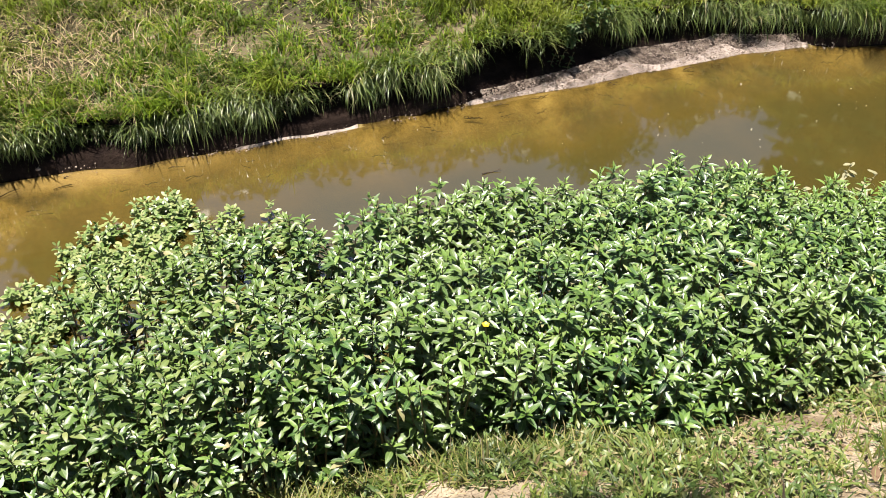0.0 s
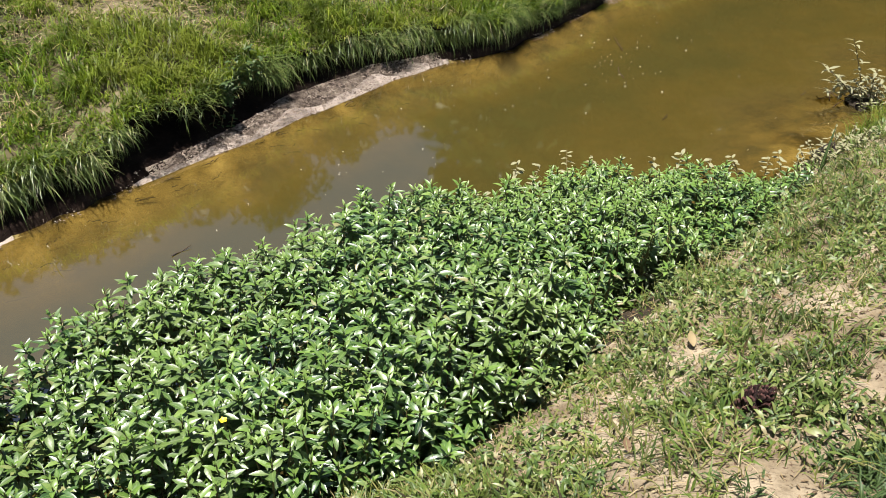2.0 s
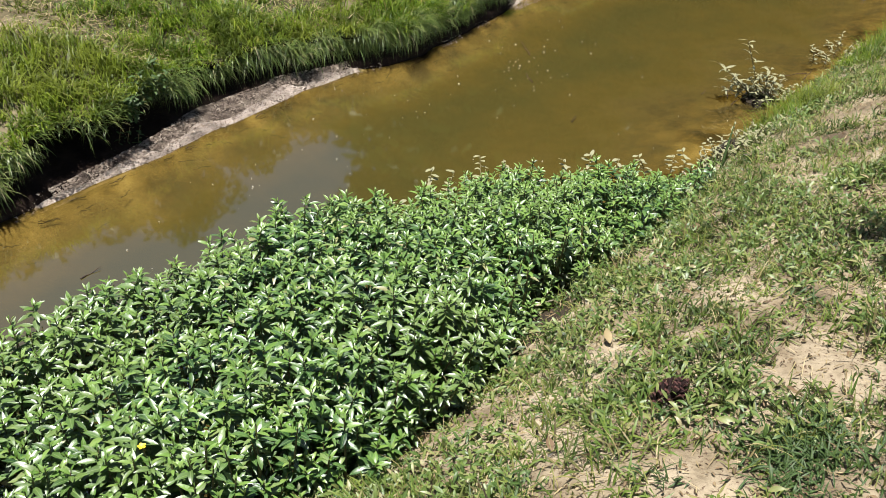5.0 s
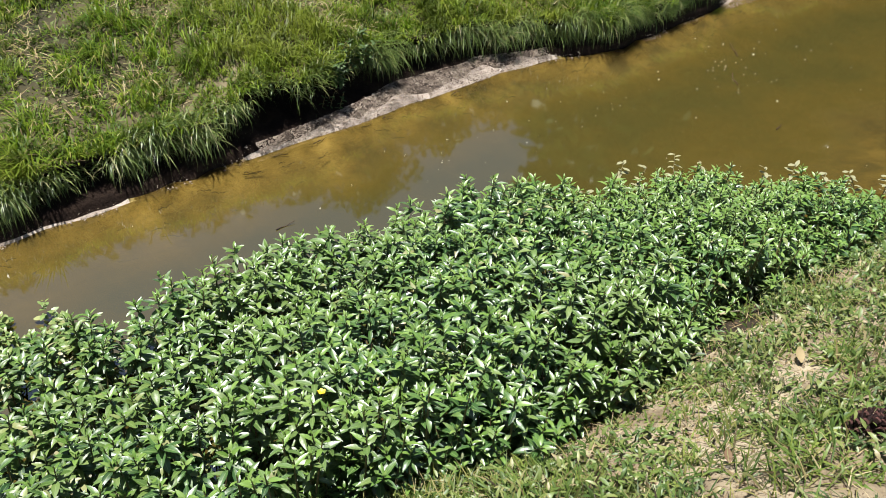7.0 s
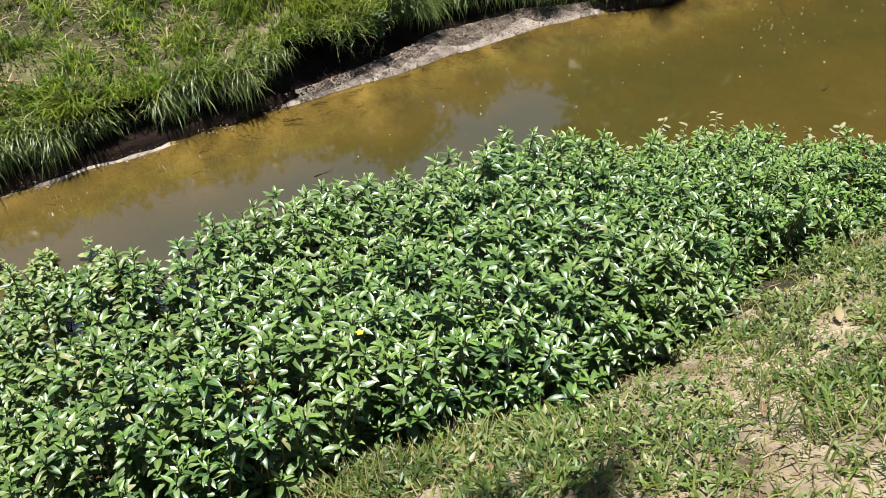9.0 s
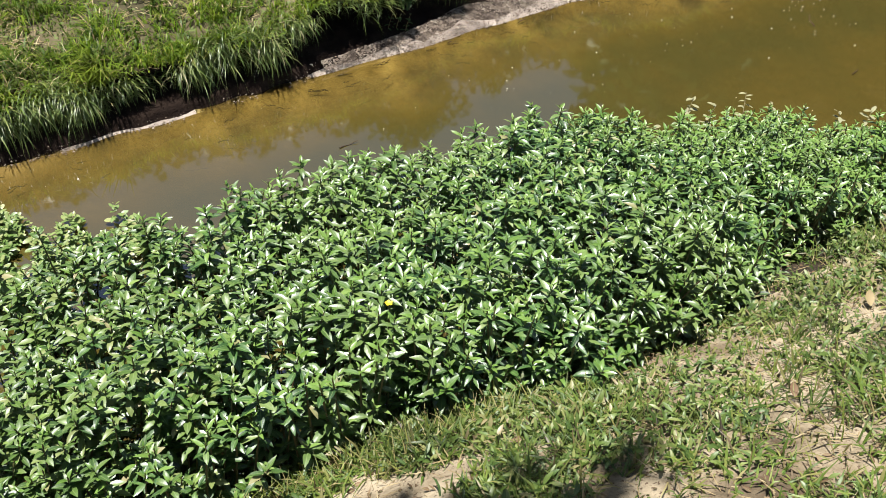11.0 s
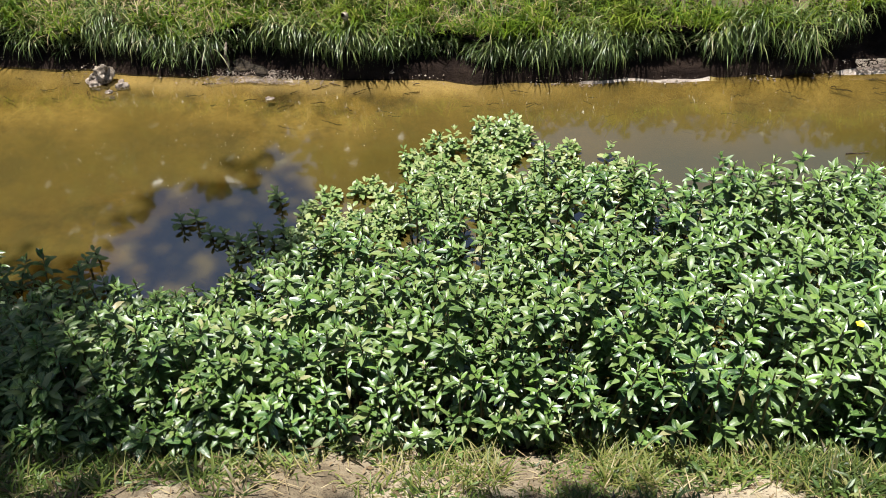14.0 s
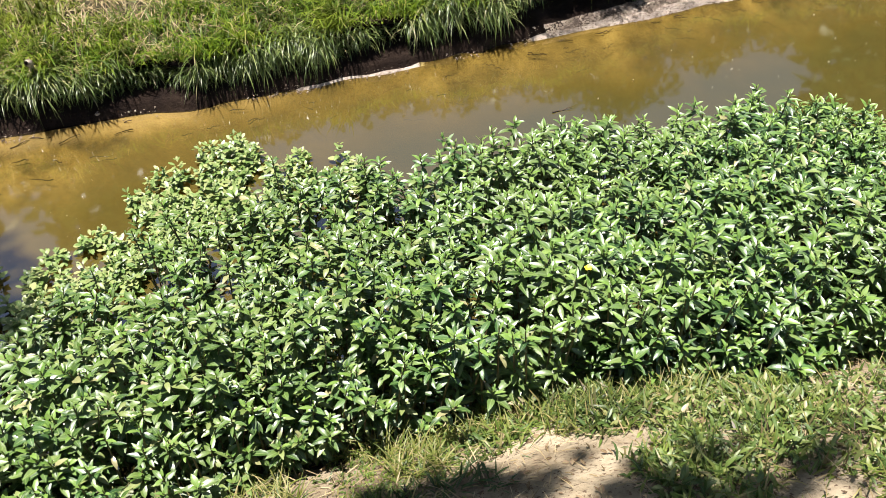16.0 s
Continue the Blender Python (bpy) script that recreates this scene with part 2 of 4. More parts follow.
PRIM_TIP = leaf_material("primrose_tip_leaf", [(0.0, (0.085, 0.175, 0.028)), (0.5, (0.14, 0.25, 0.045)), (1.0, (0.21, 0.31, 0.08))], 0.36, 0.65, 0.2)
BROADWEED = leaf_material("broad_weed_leaf", [(0.0, (0.048, 0.095, 0.018)), (0.5, (0.115, 0.172, 0.036)), (0.88, (0.205, 0.235, 0.072)), (1.0, (0.30, 0.24, 0.13))], 0.42, 0.5, 0.22, rib_amount=0.3)
CRUMB = soil_material("drying_crumbs", [(0.33, (0.08, 0.058, 0.044)), (0.5, (0.24, 0.19, 0.15)), (0.68, (0.46, 0.39, 0.31))], 30.0, 0.8)
FLOATING = leaf_material("floating_leaf", [(0.0, (0.09, 0.17, 0.035)), (0.5, (0.17, 0.25, 0.07)), (1.0, (0.30, 0.33, 0.13))], 0.36, 0.55, 0.22, rib=(0.34, 0.36, 0.16))
DUSTY = leaf_material("dusty_leaf", [(0.0, (0.07, 0.08, 0.035)), (0.4, (0.17, 0.175, 0.09)), (0.8, (0.33, 0.31, 0.19)), (1.0, (0.42, 0.38, 0.27))], 0.6, 0.3, 0.15)
WEED = leaf_material("weed_leaf", [(0.0, (0.045, 0.085, 0.014)), (0.4, (0.100, 0.158, 0.026)), (0.76, (0.180, 0.220, 0.050)), (0.87, (0.24, 0.215, 0.09)), (0.95, (0.16, 0.11, 0.06)), (1.0, (0.04, 0.026, 0.016))], 0.45, 0.4, 0.25, rib_amount=0.25, tufts=7.0)
DARKWEED = leaf_material("dark_weed_leaf", [(0.0, (0.018, 0.042, 0.010)), (0.6, (0.042, 0.078, 0.020)), (1.0, (0.095, 0.135, 0.042))], 0.5, 0.35, 0.2)
# dusty leaf tones, darkened to include the shade inside the mat
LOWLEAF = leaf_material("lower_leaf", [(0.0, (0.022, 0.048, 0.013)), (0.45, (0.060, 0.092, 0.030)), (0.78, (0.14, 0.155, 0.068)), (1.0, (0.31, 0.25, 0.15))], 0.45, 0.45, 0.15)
STEM = leaf_material("stem", [(0.0, (0.10, 0.05, 0.03)), (0.5, (0.13, 0.10, 0.04)), (1.0, (0.16, 0.17, 0.06))], 0.5, 0.4, 0.0, rib_amount=0)
BROWN_LEAF = leaf_material("brown_leaf", [(0.0, (0.06, 0.035, 0.02)), (0.5, (0.14, 0.085, 0.045)), (1.0, (0.27, 0.19, 0.115))], 0.7, 0.3, 0.1)
TREE_LEAF = leaf_material("tree_leaf", [(0.0, (0.03, 0.06, 0.015)), (1.0, (0.07, 0.12, 0.03))], 0.5, 0.4, 0.2, rib_amount=0)
BARK = soil_material("bark", [(0.3, (0.06, 0.045, 0.035)), (0.7, (0.17, 0.13, 0.10))], 6.0, 0.95, None, 0.9, 0.03)
TWIG = soil_material("twig", [(0.3, (0.03, 0.02, 0.012)), (0.7, (0.09, 0.06, 0.04))], 30.0, 0.9)
STONE = soil_material("pale_stone", [(0.38, (0.03, 0.022, 0.016)), (0.5, (0.24, 0.195, 0.145)), (0.7, (0.52, 0.46, 0.38))], 34.0, 0.85)
CONE = soil_material("cone_scale", [(0.3, (0.008, 0.004, 0.003)), (0.5, (0.020, 0.008, 0.007)), (0.7, (0.13, 0.055, 0.045))], 40.0, 0.7)


def plain(name, color, rough, spec=0.5):
    m, n, l = material(name)
    col = ramp(n, l, noise_fac(n, l, 80.0), [(0.3, tuple(c * 0.8 for c in color)), (0.7, color)])
    finish(n, l, col, rough, None, spec=spec)
    return m


PETAL = plain("yellow_petal", (0.75, 0.52, 0.02), 0.5)
FOAM = plain("pale_speck", (0.75, 0.72, 0.6), 0.6)


def water_material():
    """Turbid water: the deeper it is, the more its silt hides the bed; a glossy skin by Fresnel."""
    m, n, l = material("muddy_water")
    co = n.new("ShaderNodeTexCoord").outputs["Object"]
    dep = n.new("ShaderNodeAttribute")
    dep.attribute_name = "depth"
    silt = noise_fac(n, l, 2.2, 6.0, 0.62, co)
    cloud = n.new("ShaderNodeMath")
    cloud.operation = "MULTIPLY_ADD"
    l.new(silt, cloud.inputs[0])
    cloud.inputs[1].default_value, cloud.inputs[2].default_value = 0.26, -0.13
    add = n.new("ShaderNodeMath")
    l.new(cloud.outputs[0], add.inputs[0]), l.new(dep.outputs["Fac"], add.inputs[1])
    hide = ramp(n, l, add.outputs[0], [(0.0, (0.06,) * 3), (0.05, (0.38,) * 3), (0.12, (0.78,) * 3), (0.2, (0.94,) * 3)])
    dif, tra, glo = n.new("ShaderNodeBsdfDiffuse"), n.new("ShaderNodeBsdfTransparent"), n.new("ShaderNodeBsdfGlossy")
    l.new(ramp(n, l, add.outputs[0], [(0.02, (0.150, 0.112, 0.036)), (0.08, (0.110, 0.082, 0.022)), (0.13, (0.080, 0.059, 0.013)), (0.2, (0.055, 0.045, 0.011)), (0.32, (0.038, 0.037, 0.010))]), dif.inputs[0])
    l.new(ramp(n, l, add.outputs[0], [(0.0, (0.85, 0.80, 0.62)), (0.1, (0.60, 0.50, 0.20))]), tra.inputs[0])
    glo.inputs["Roughness"].default_value = 0.035
    bump = n.new("ShaderNodeBump")
    bump.inputs["Strength"].default_value, bump.inputs["Distance"].default_value = 0.05, 0.004
    l.new(noise_fac(n, l, 6.0, 2.0, 0.5, co), bump.inputs["Height"])
    l.new(bump.outputs[0], glo.inputs["Normal"])
    body, full, fr = n.new("ShaderNodeMixShader"), n.new("ShaderNodeMixShader"), n.new("ShaderNodeFresnel")
    fr.inputs[0].default_value = 3.0
    l.new(hide, body.inputs[0])
    l.new(tra.outputs[0], body.inputs[1]), l.new(dif.outputs[0], body.inputs[2])
    l.new(fr.outputs[0], full.inputs[0])
    l.new(body.outputs[0], full.inputs[1]), l.new(glo.outputs[0], full.inputs[2])
    out = n.new("ShaderNodeOutputMaterial")
    l.new(full.outputs[0], out.inputs[0])
    return m


WATER = water_material()

# ---------------------------------------------------------------- the lie of the land
# the outer edge of the leafy mat on the water
EDGE_X = [-1.6, -0.8, -0.6, -0.35, -0.12, -0.04, 0.15, 0.33, 0.46, 0.58, 0.77, 0.91, 1.06, 1.23, 1.4, 1.74, 2.15, 2.34, 2.55, 2.75, 2.9, 3.1, 3.3, 3.4]
EDGE_Y = [3.16, 3.07, 2.96, 2.96, 3.10, 3.33, 3.49, 3.66, 3.74, 3.70, 3.66, 3.37, 3.37, 3.45, 3.42, 3.40, 3.40, 3.23, 3.13, 3.14, 3.00, 2.72, 2.56, 2.48]


def near_shore(x):
    return 2.62 + 0.03 * vn(x, 0 * x, 0.6, 3)


def far_shore(x):
    return np.interp(x, [-3, -1.2, -0.7, 0.45, 1.15, 1.66, 2.3, 2.85, 3.15, 3.5, 4.2, 4.6, 5.2, 8], [3.98, 4.0, 3.97, 3.96, 4.0, 4.06, 4.11, 4.16, 4.16, 4.08, 4.18, 4.26, 4.2, 4.3]) + 0.012 * vn(x, 0 * x, 0.13, 5)


def bank_foot(x):
    w = np.interp(x, [-2, -0.9, -0.5, -0.1, 0.1, 1.1, 1.22, 1.5, 1.62, 1.8, 2.05, 2.35, 2.8, 3.02, 3.2, 3.5, 4.3, 4.6, 5.2], [0.10, 0.085, 0.07, 0.05, 0.035, 0.03, 0.03, 0.03, 0.03, 0.04, 0.075, 0.125, 0.12, 0.08, 0.03, 0.02, 0.02, 0.16, 0.03])
    return far_shore(x) + w + 0.012 * vn(x, 0 * x, 0.09, 9)


def mud_edge(x):
    """How far the pale drying mud reaches from the water; behind it the bank soil carries the hollow's shade in its
    colour.
    """
    w = np.interp(x, [-0.6, -0.5, -0.1, 0.1, 1.1, 1.6, 2.0, 2.4, 3.0, 3.2, 4.4, 4.6], [0.006, 0.02, 0.008, 0.008, 0.010, 0.028, 0.048, 0.056, 0.055, 0.02, 0.01, 0.06])
    return far_shore(x) + np.minimum(w * (1 + 0.6 * vn(x, 0 * x, 0.07, 29)), bank_foot(x) - far_shore(x))


def bank_lip(x):
    """The edge of the turf, which hangs over the hollow."""
    w = np.interp(x, [-2, -0.5, 1.1, 1.5, 1.8, 2.0, 2.12, 2.35, 2.8, 3.02, 3.2, 3.5, 4.3, 4.6, 5.2], [0.09, 0.09, 0.085, 0.065, 0.09, 0.13, 0.17, 0.20, 0.18, 0.14, 0.08, 0.05, 0.05, 0.20, 0.06])
    w = w - 0.05 * np.exp(-((x + 0.62) / 0.13) ** 2) + 0.03 * np.exp(-((x + 0.32) / 0.08) ** 2)
    return far_shore(x) + w + 0.03 * vn(x, 0 * x, 0.16, 19) + 0.012 * vn(x, 0 * x, 0.05, 20)


def lip_z(x):
    return np.interp(x, [-2, 1.2, 1.6, 2.0, 2.6, 3.2, 5], [0.135, 0.14, 0.185, 0.21, 0.175, 0.15, 0.14]) - 0.03 * np.exp(-((x + 0.62) / 0.13) ** 2) + 0.02 * vn(x, 0 * x, 0.17, 10)


NEAR_D = [-300, -10, -4, -2, -1.1, -0.67, -0.42, -0.15, 0, 0.3, 2]
NEAR_Z = [1.6, 1.3, 1.0, 0.82, 0.62, 0.46, 0.31, 0.12, 0, -0.09, -0.12]
FIELD_D = [0, 0.15, 1.0, 2.5, 6, 300]
FIELD_Z = [0.0, 0.025, 0.14, 0.29, 0.47, 0.47]


def near_z(x, y):
    return np.interp(y - near_shore(x), NEAR_D, NEAR_Z) + 0.012 * vn(x, y, 0.22, 1) + 0.006 * vn(x, y, 0.07, 2) - 0.004


def field_z(x, y):
    return lip_z(x) + np.interp(y - bank_lip(x), FIELD_D, FIELD_Z) + 0.02 * vn(x, y, 0.35, 11) + 0.008 * vn(x, y, 0.1, 12)


def water_depth(x, y):
    ns, fs = near_shore(x), far_shore(x)
    u = np.clip((y - ns) / (fs - ns), 0, 1)
    deep = np.interp(x, [-3, 0.0, 0.7, 2.5, 4.5, 7], [0.09, 0.09, 0.19, 0.20, 0.20, 0.21])
    shape = np.interp(u, [0, 0.15, 0.4, 0.68, 0.84, 0.93, 1], [0, 0.45, 0.9, 1.0, 0.45, 0.2, 0])
    right = np.interp(u, [0, 0.12, 0.25, 0.5, 0.68, 0.84, 0.93, 1], [0, 0.25, 0.5, 0.85, 1.0, 0.55, 0.25, 0])
    k = np.clip((x - 2.6) / 0.6, 0, 1)
    return deep * (shape * (1 - k) + right * k)


def build_ground():
    xs = np.r_[-300, -80, -25, -10, -5, np.arange(-3, 7.01, 0.03), 9, 14, 25, 60, 300]
    ys, zs, kinds = [], [], []
    ns, fs, bf, bl, lz = near_shore(xs), far_shore(xs), bank_foot(xs), bank_lip(xs), lip_z(xs)
    for d in np.r_[-300, -60, -20, -8, -4, -2.5, -1.8, np.arange(-1.5, 0.001, 0.025)]:
        y = ns + d
        ys.append(y), zs.append(near_z(xs, y)), kinds.append(0)
    for u in np.linspace(0, 1, 36)[1:]:
        y = ns + (fs - ns) * u
        d = water_depth(xs, y)
        ys.append(y), zs.append(-d + 0.014 * vn(xs, y, 0.1, 21) * np.minimum(1, d * 20)), kinds.append(1)
    mf = mud_edge(xs)
    wide = np.clip((mf - fs) / 0.08, 0.15, 1)
    drown = np.where((xs < 0.72) | ((xs > 1.17) & (xs < 1.6)) | ((xs > 3.2) & (xs < 4.45)), 0.010, 0.0)
    for v in (0.2, 0.4, 0.6, 0.8, 1.0):
        y = fs + (mf - fs) * v
        ys.append(y), zs.append(0.002 + (0.024 * v + (0.008 * vn(xs, y, 0.05, 22) + 0.005 * vn(xs, y, 0.02, 27)) * min(1, 3 * v)) * wide - drown), kinds.append(2)
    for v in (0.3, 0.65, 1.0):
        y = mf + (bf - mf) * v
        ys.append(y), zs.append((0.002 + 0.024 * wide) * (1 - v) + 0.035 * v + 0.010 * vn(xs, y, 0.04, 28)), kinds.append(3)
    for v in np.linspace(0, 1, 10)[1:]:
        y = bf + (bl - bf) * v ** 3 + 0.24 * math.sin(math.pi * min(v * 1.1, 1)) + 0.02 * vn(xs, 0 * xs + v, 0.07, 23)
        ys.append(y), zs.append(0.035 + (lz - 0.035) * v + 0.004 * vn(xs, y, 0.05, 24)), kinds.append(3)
    for d in np.r_[np.arange(0.03, 3.0, 0.06), 4, 6, 10, 20, 60, 300]:
        y = bl + d
        ys.append(y), zs.append(field_z(xs, y)), kinds.append(4)
    n, k = len(xs), len(ys)
    v = np.stack([np.broadcast_to(xs, (k, n)), np.array(ys), np.array(zs)], -1).reshape(-1, 3)
    i, j = np.meshgrid(np.arange(k - 1), np.arange(n - 1), indexing="ij")
    q = np.stack([i * n + j, i * n + j + 1, (i + 1) * n + j + 1, (i + 1) * n + j], -1).reshape(-1, 4)
    mi = np.repeat(np.array(kinds)[1:, None], n - 1, axis=1)
    dull = (xs[1:] < 0.72) | ((xs[1:] > 1.17) & (xs[1:] < 1.6)) | ((xs[1:] > 3.2) & (xs[1:] < 4.45))
    mi[(mi == 2) & dull[None]] = 1
    # the shade under the mat is put into the ground colour here
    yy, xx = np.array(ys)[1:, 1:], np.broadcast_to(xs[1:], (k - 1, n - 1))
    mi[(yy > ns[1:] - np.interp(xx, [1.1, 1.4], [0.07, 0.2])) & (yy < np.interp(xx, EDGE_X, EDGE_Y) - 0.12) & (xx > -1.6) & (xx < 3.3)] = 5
    mf2, bf2 = mf[1:], bf[1:]
    crumbly = ((xs[1:] > 1.75) & (xs[1:] < 3.12)) | ((xs[1:] > 4.45) & (xs[1:] < 4.8))
    mi[(mi == 3) & crumbly[None] & (yy < bf2[None] + 0.004) & (yy > mf2[None] - 0.004)] = 6
    mi = mi.ravel()
    me = quad_mesh("ground", v, q, [SAND, BED, MUD, BANK, TURF, MUD_AND_MAT_SHADE, SHELF], mi)
    # pale silt washed over the shallows
    gx, gy = v[:, 0], v[:, 1]
    reach = far_shore(gx) - gy + 0.02 * vn(gx, gy, 0.12, 30)
    silt = 0.6 * np.clip((0.085 - reach) / 0.05, 0, 1) * np.clip((gx + 1.3) / 0.2, 0, 1) * np.clip((0.85 - gx) / 0.3, 0, 1)
    me.attributes.new("silt", "FLOAT", "POINT").data.foreach_set("value", silt.astype(np.float32))
    ob = new("ground", me)
    tagged(ob, "sandy bank, ochre stream bed and turf field", "ground", kind="structure")


def build_water():
    xs = np.r_[-300, -60, -15, -6, np.arange(-3, 7.01, 0.1), 12, 30, 300]
    ys = np.r_[np.arange(2.45, 4.5, 0.04)]
    x, y = np.meshgrid(xs, ys)
    v = np.stack([x, y, 0 * x], -1).reshape(-1, 3)
    n, k = len(xs), len(ys)
    i, j = np.meshgrid(np.arange(k - 1), np.arange(n - 1), indexing="ij")
    q = np.stack([i * n + j, i * n + j + 1, (i + 1) * n + j + 1, (i + 1) * n + j], -1).reshape(-1, 4)
    me = quad_mesh("water", v, q, [WATER])
    att = me.attributes.new("depth", "FLOAT", "POINT")
    att.data.foreach_set("value", water_depth(v[:, 0], v[:, 1]).astype(np.float32))
    tagged(new("water", me), "still muddy ochre stream water with soft reflections", "water", kind="structure")


build_ground()
build_water()


# ---------------------------------------------------------------- grass of the far bank
DRY_SPOTS = ((0.15, 4.42, 0.13, 0.9), (0.5, 4.16, 0.07, 0.9), (0.08, 4.64, 0.2, 0.6), (-0.4, 4.13, 0.06, 0.5), (2.25, 4.5, 0.2, 0.4), (2.2, 4.85, 0.25, 0.55), (1.4, 4.32, 0.03, 0.9), (2.3, 5.15, 0.3, 0.5), (1.55, 4.9, 0.1, 0.3))


def dry_patch(x, y):
    """Where the turf is thin and dry."""
    spots = 0
    for cx, cy, r, a in DRY_SPOTS:
        spots = spots + a * np.exp(-((x - cx) ** 2 + (y - cy) ** 2) / r ** 2)
    return 0.42 * vn(x, y, 0.45, 31) + 0.3 * vn(x, y, 0.14, 32) + spots


def field_grass():
    n, blades = 14500, 12
    x = rng.uniform(-2.2, 5.4, n)
    y = bank_lip(x) + 2.4 * rng.random(n) ** 1.4
    bare = dry_patch(x, y)
    keep = bare < 0.75 + 0.45 * rng.random(n)
    x, y, bare = x[keep], y[keep], bare[keep]
    n = len(x)
    tall = np.clip(0.95 + 0.4 * vn(x, y, 0.45, 33) + 0.65 * vn(x, y, 0.1, 36) - 0.6 * np.maximum(bare, 0), 0.3, 1.8) * rng.uniform(0.7, 1.25, n)
    lean = -2.2 + 1.4 * vn(x, y, 0.3, 35) + rng.normal(0, 0.7, n)
    x, y, tall, lean = (np.repeat(v, blades) for v in (x, y, tall, lean))
    n = len(x)
    off = rng.normal(0, 0.016, (2, n))
    az = np.where(rng.random(n) < 0.45, np.arctan2(off[1], off[0]), lean + rng.normal(0, 0.45, n))
    x, y = x + off[0], y + off[1]
    base = np.stack([x, y, field_z(x, y) - 0.006], 1)
    return strips(base, az, rng.uniform(0.75, 1.45, n), rng.uniform(0.3, 1.7, n), tall * rng.uniform(0.035, 0.10, n), rng.uniform(0.003, 0.0068, n), (0.85, 0.9, 0.06))


def lip_grass():
    """Tufts that bow out over the hollow, and single long blades between them."""
    sets = []
    # (where, how far back, starting height, number of blades, length, spread)
    tufts = []
    x = -2.6
    while x < 6.5:
        full = float(np.interp(x, [-1.0, -0.85, 1.5, 1.6, 1.98, 2.06, 2.3, 2.4, 3.1, 3.2], [0.45, 1, 1, 0.55, 0.35, 0.45, 0.8, 0.45, 0.65, 1])) * float(np.clip(0.62 + 1.0 * vn(np.array(x), np.array(0.0), 0.2, 41) + rng.normal(0, 0.22), 0.08, 1.3))
        tufts.append((x, rng.uniform(-0.01, 0.06), rng.uniform(-0.04, 0.01), int(26 + 50 * full), 0.06 + 0.095 * full * rng.uniform(0.7, 1.25), rng.uniform(0.014, 0.03)))
        if rng.random() < full * 0.75:
            tufts.append((x + rng.normal(0, 0.02), rng.uniform(-0.02, 0.02), rng.uniform(-0.085, -0.03), 30, 0.045 + 0.045 * rng.random(), 0.02))
        x += rng.uniform(0.028, 0.06)
    for x, dz, k in ((2.30, -0.02, 40), (2.32, -0.07, 45), (2.28, -0.05, 45), (2.90, -0.05, 55), (2.93, -0.03, 45), (2.87, -0.02, 40)):
        tufts.append((x, -0.06, dz, k, 0.12, 0.012))
    for x, back, dz, k, reach, spread in tufts:
        dx = rng.normal(0, spread, k)
        bx = x + dx
        by = bank_lip(bx) + back + rng.normal(0, 0.014, k)
        az = -np.pi / 2 + rng.normal(0, 0.6) + 14 * dx + rng.normal(0, 0.6, k)
        base = np.stack([bx, by, lip_z(bx) + dz + rng.normal(0, 0.008, k)], 1)
        sets.append(strips(base, az, rng.uniform(0.1, 1.2, k), rng.uniform(1.2, 2.7, k), reach * rng.uniform(0.5, 1.15, k), rng.uniform(0.0026, 0.0056, k), BLADE + (0.03,)))
    # a curtain of blades that hangs straight down the face, in bunches
    k = 13000
    x = rng.uniform(-2.2, 5.2, k)
    x = x[vn(x, 0 * x, 0.055, 43) + np.interp(x, [-1.0, -0.8, 1.45, 1.7, 2.2, 2.35], [-0.25, -0.05, -0.05, -0.45, -0.45, 0.3]) > rng.uniform(-0.4, 0.6, k)]
    k = len(x)
    base = np.stack([x, bank_lip(x) + rng.uniform(-0.02, 0.05, k), lip_z(x) - rng.uniform(-0.01, 0.06, k)], 1)
    sets.append(strips(base, -np.pi / 2 + rng.normal(0, 0.9, k), rng.uniform(-0.7, 0.7, k), rng.uniform(0.9, 1.9, k), rng.uniform(0.05, 0.15, k) * np.interp(x, [-1.0, -0.8, 1.4, 1.6, 2.2, 2.35, 3.1, 3.3], [1, 1.15, 1.15, 0.9, 0.9, 1.4, 1.4, 1]), rng.uniform(0.002, 0.0045, k), BLADE + (0.03,)))
    # shorter tangled blades rooted lower on the face
    k = 9000
    x = rng.uniform(-1.1, 5.0, k)
    x = x[vn(x, 0 * x, 0.11, 44) + np.interp(x, [-1.1, -0.8, 1.4, 1.65, 2.25, 2.4], [-0.1, 0.05, 0.05, -0.6, -0.6, 0.05]) > rng.uniform(-0.35, 0.55, k)]
    k = len(x)
    base = np.stack([x, bank_lip(x) + rng.uniform(-0.01, 0.04, k), lip_z(x) - rng.uniform(0.03, 0.085, k)], 1)
    sets.append(strips(base, -np.pi / 2 + rng.normal(0, 1.0, k), rng.uniform(-0.4, 0.9, k), rng.uniform(0.9, 2.2, k), rng.uniform(0.035, 0.085, k), rng.uniform(0.0022, 0.0048, k), BLADE + (0.03,)))
    return joined(*sets)


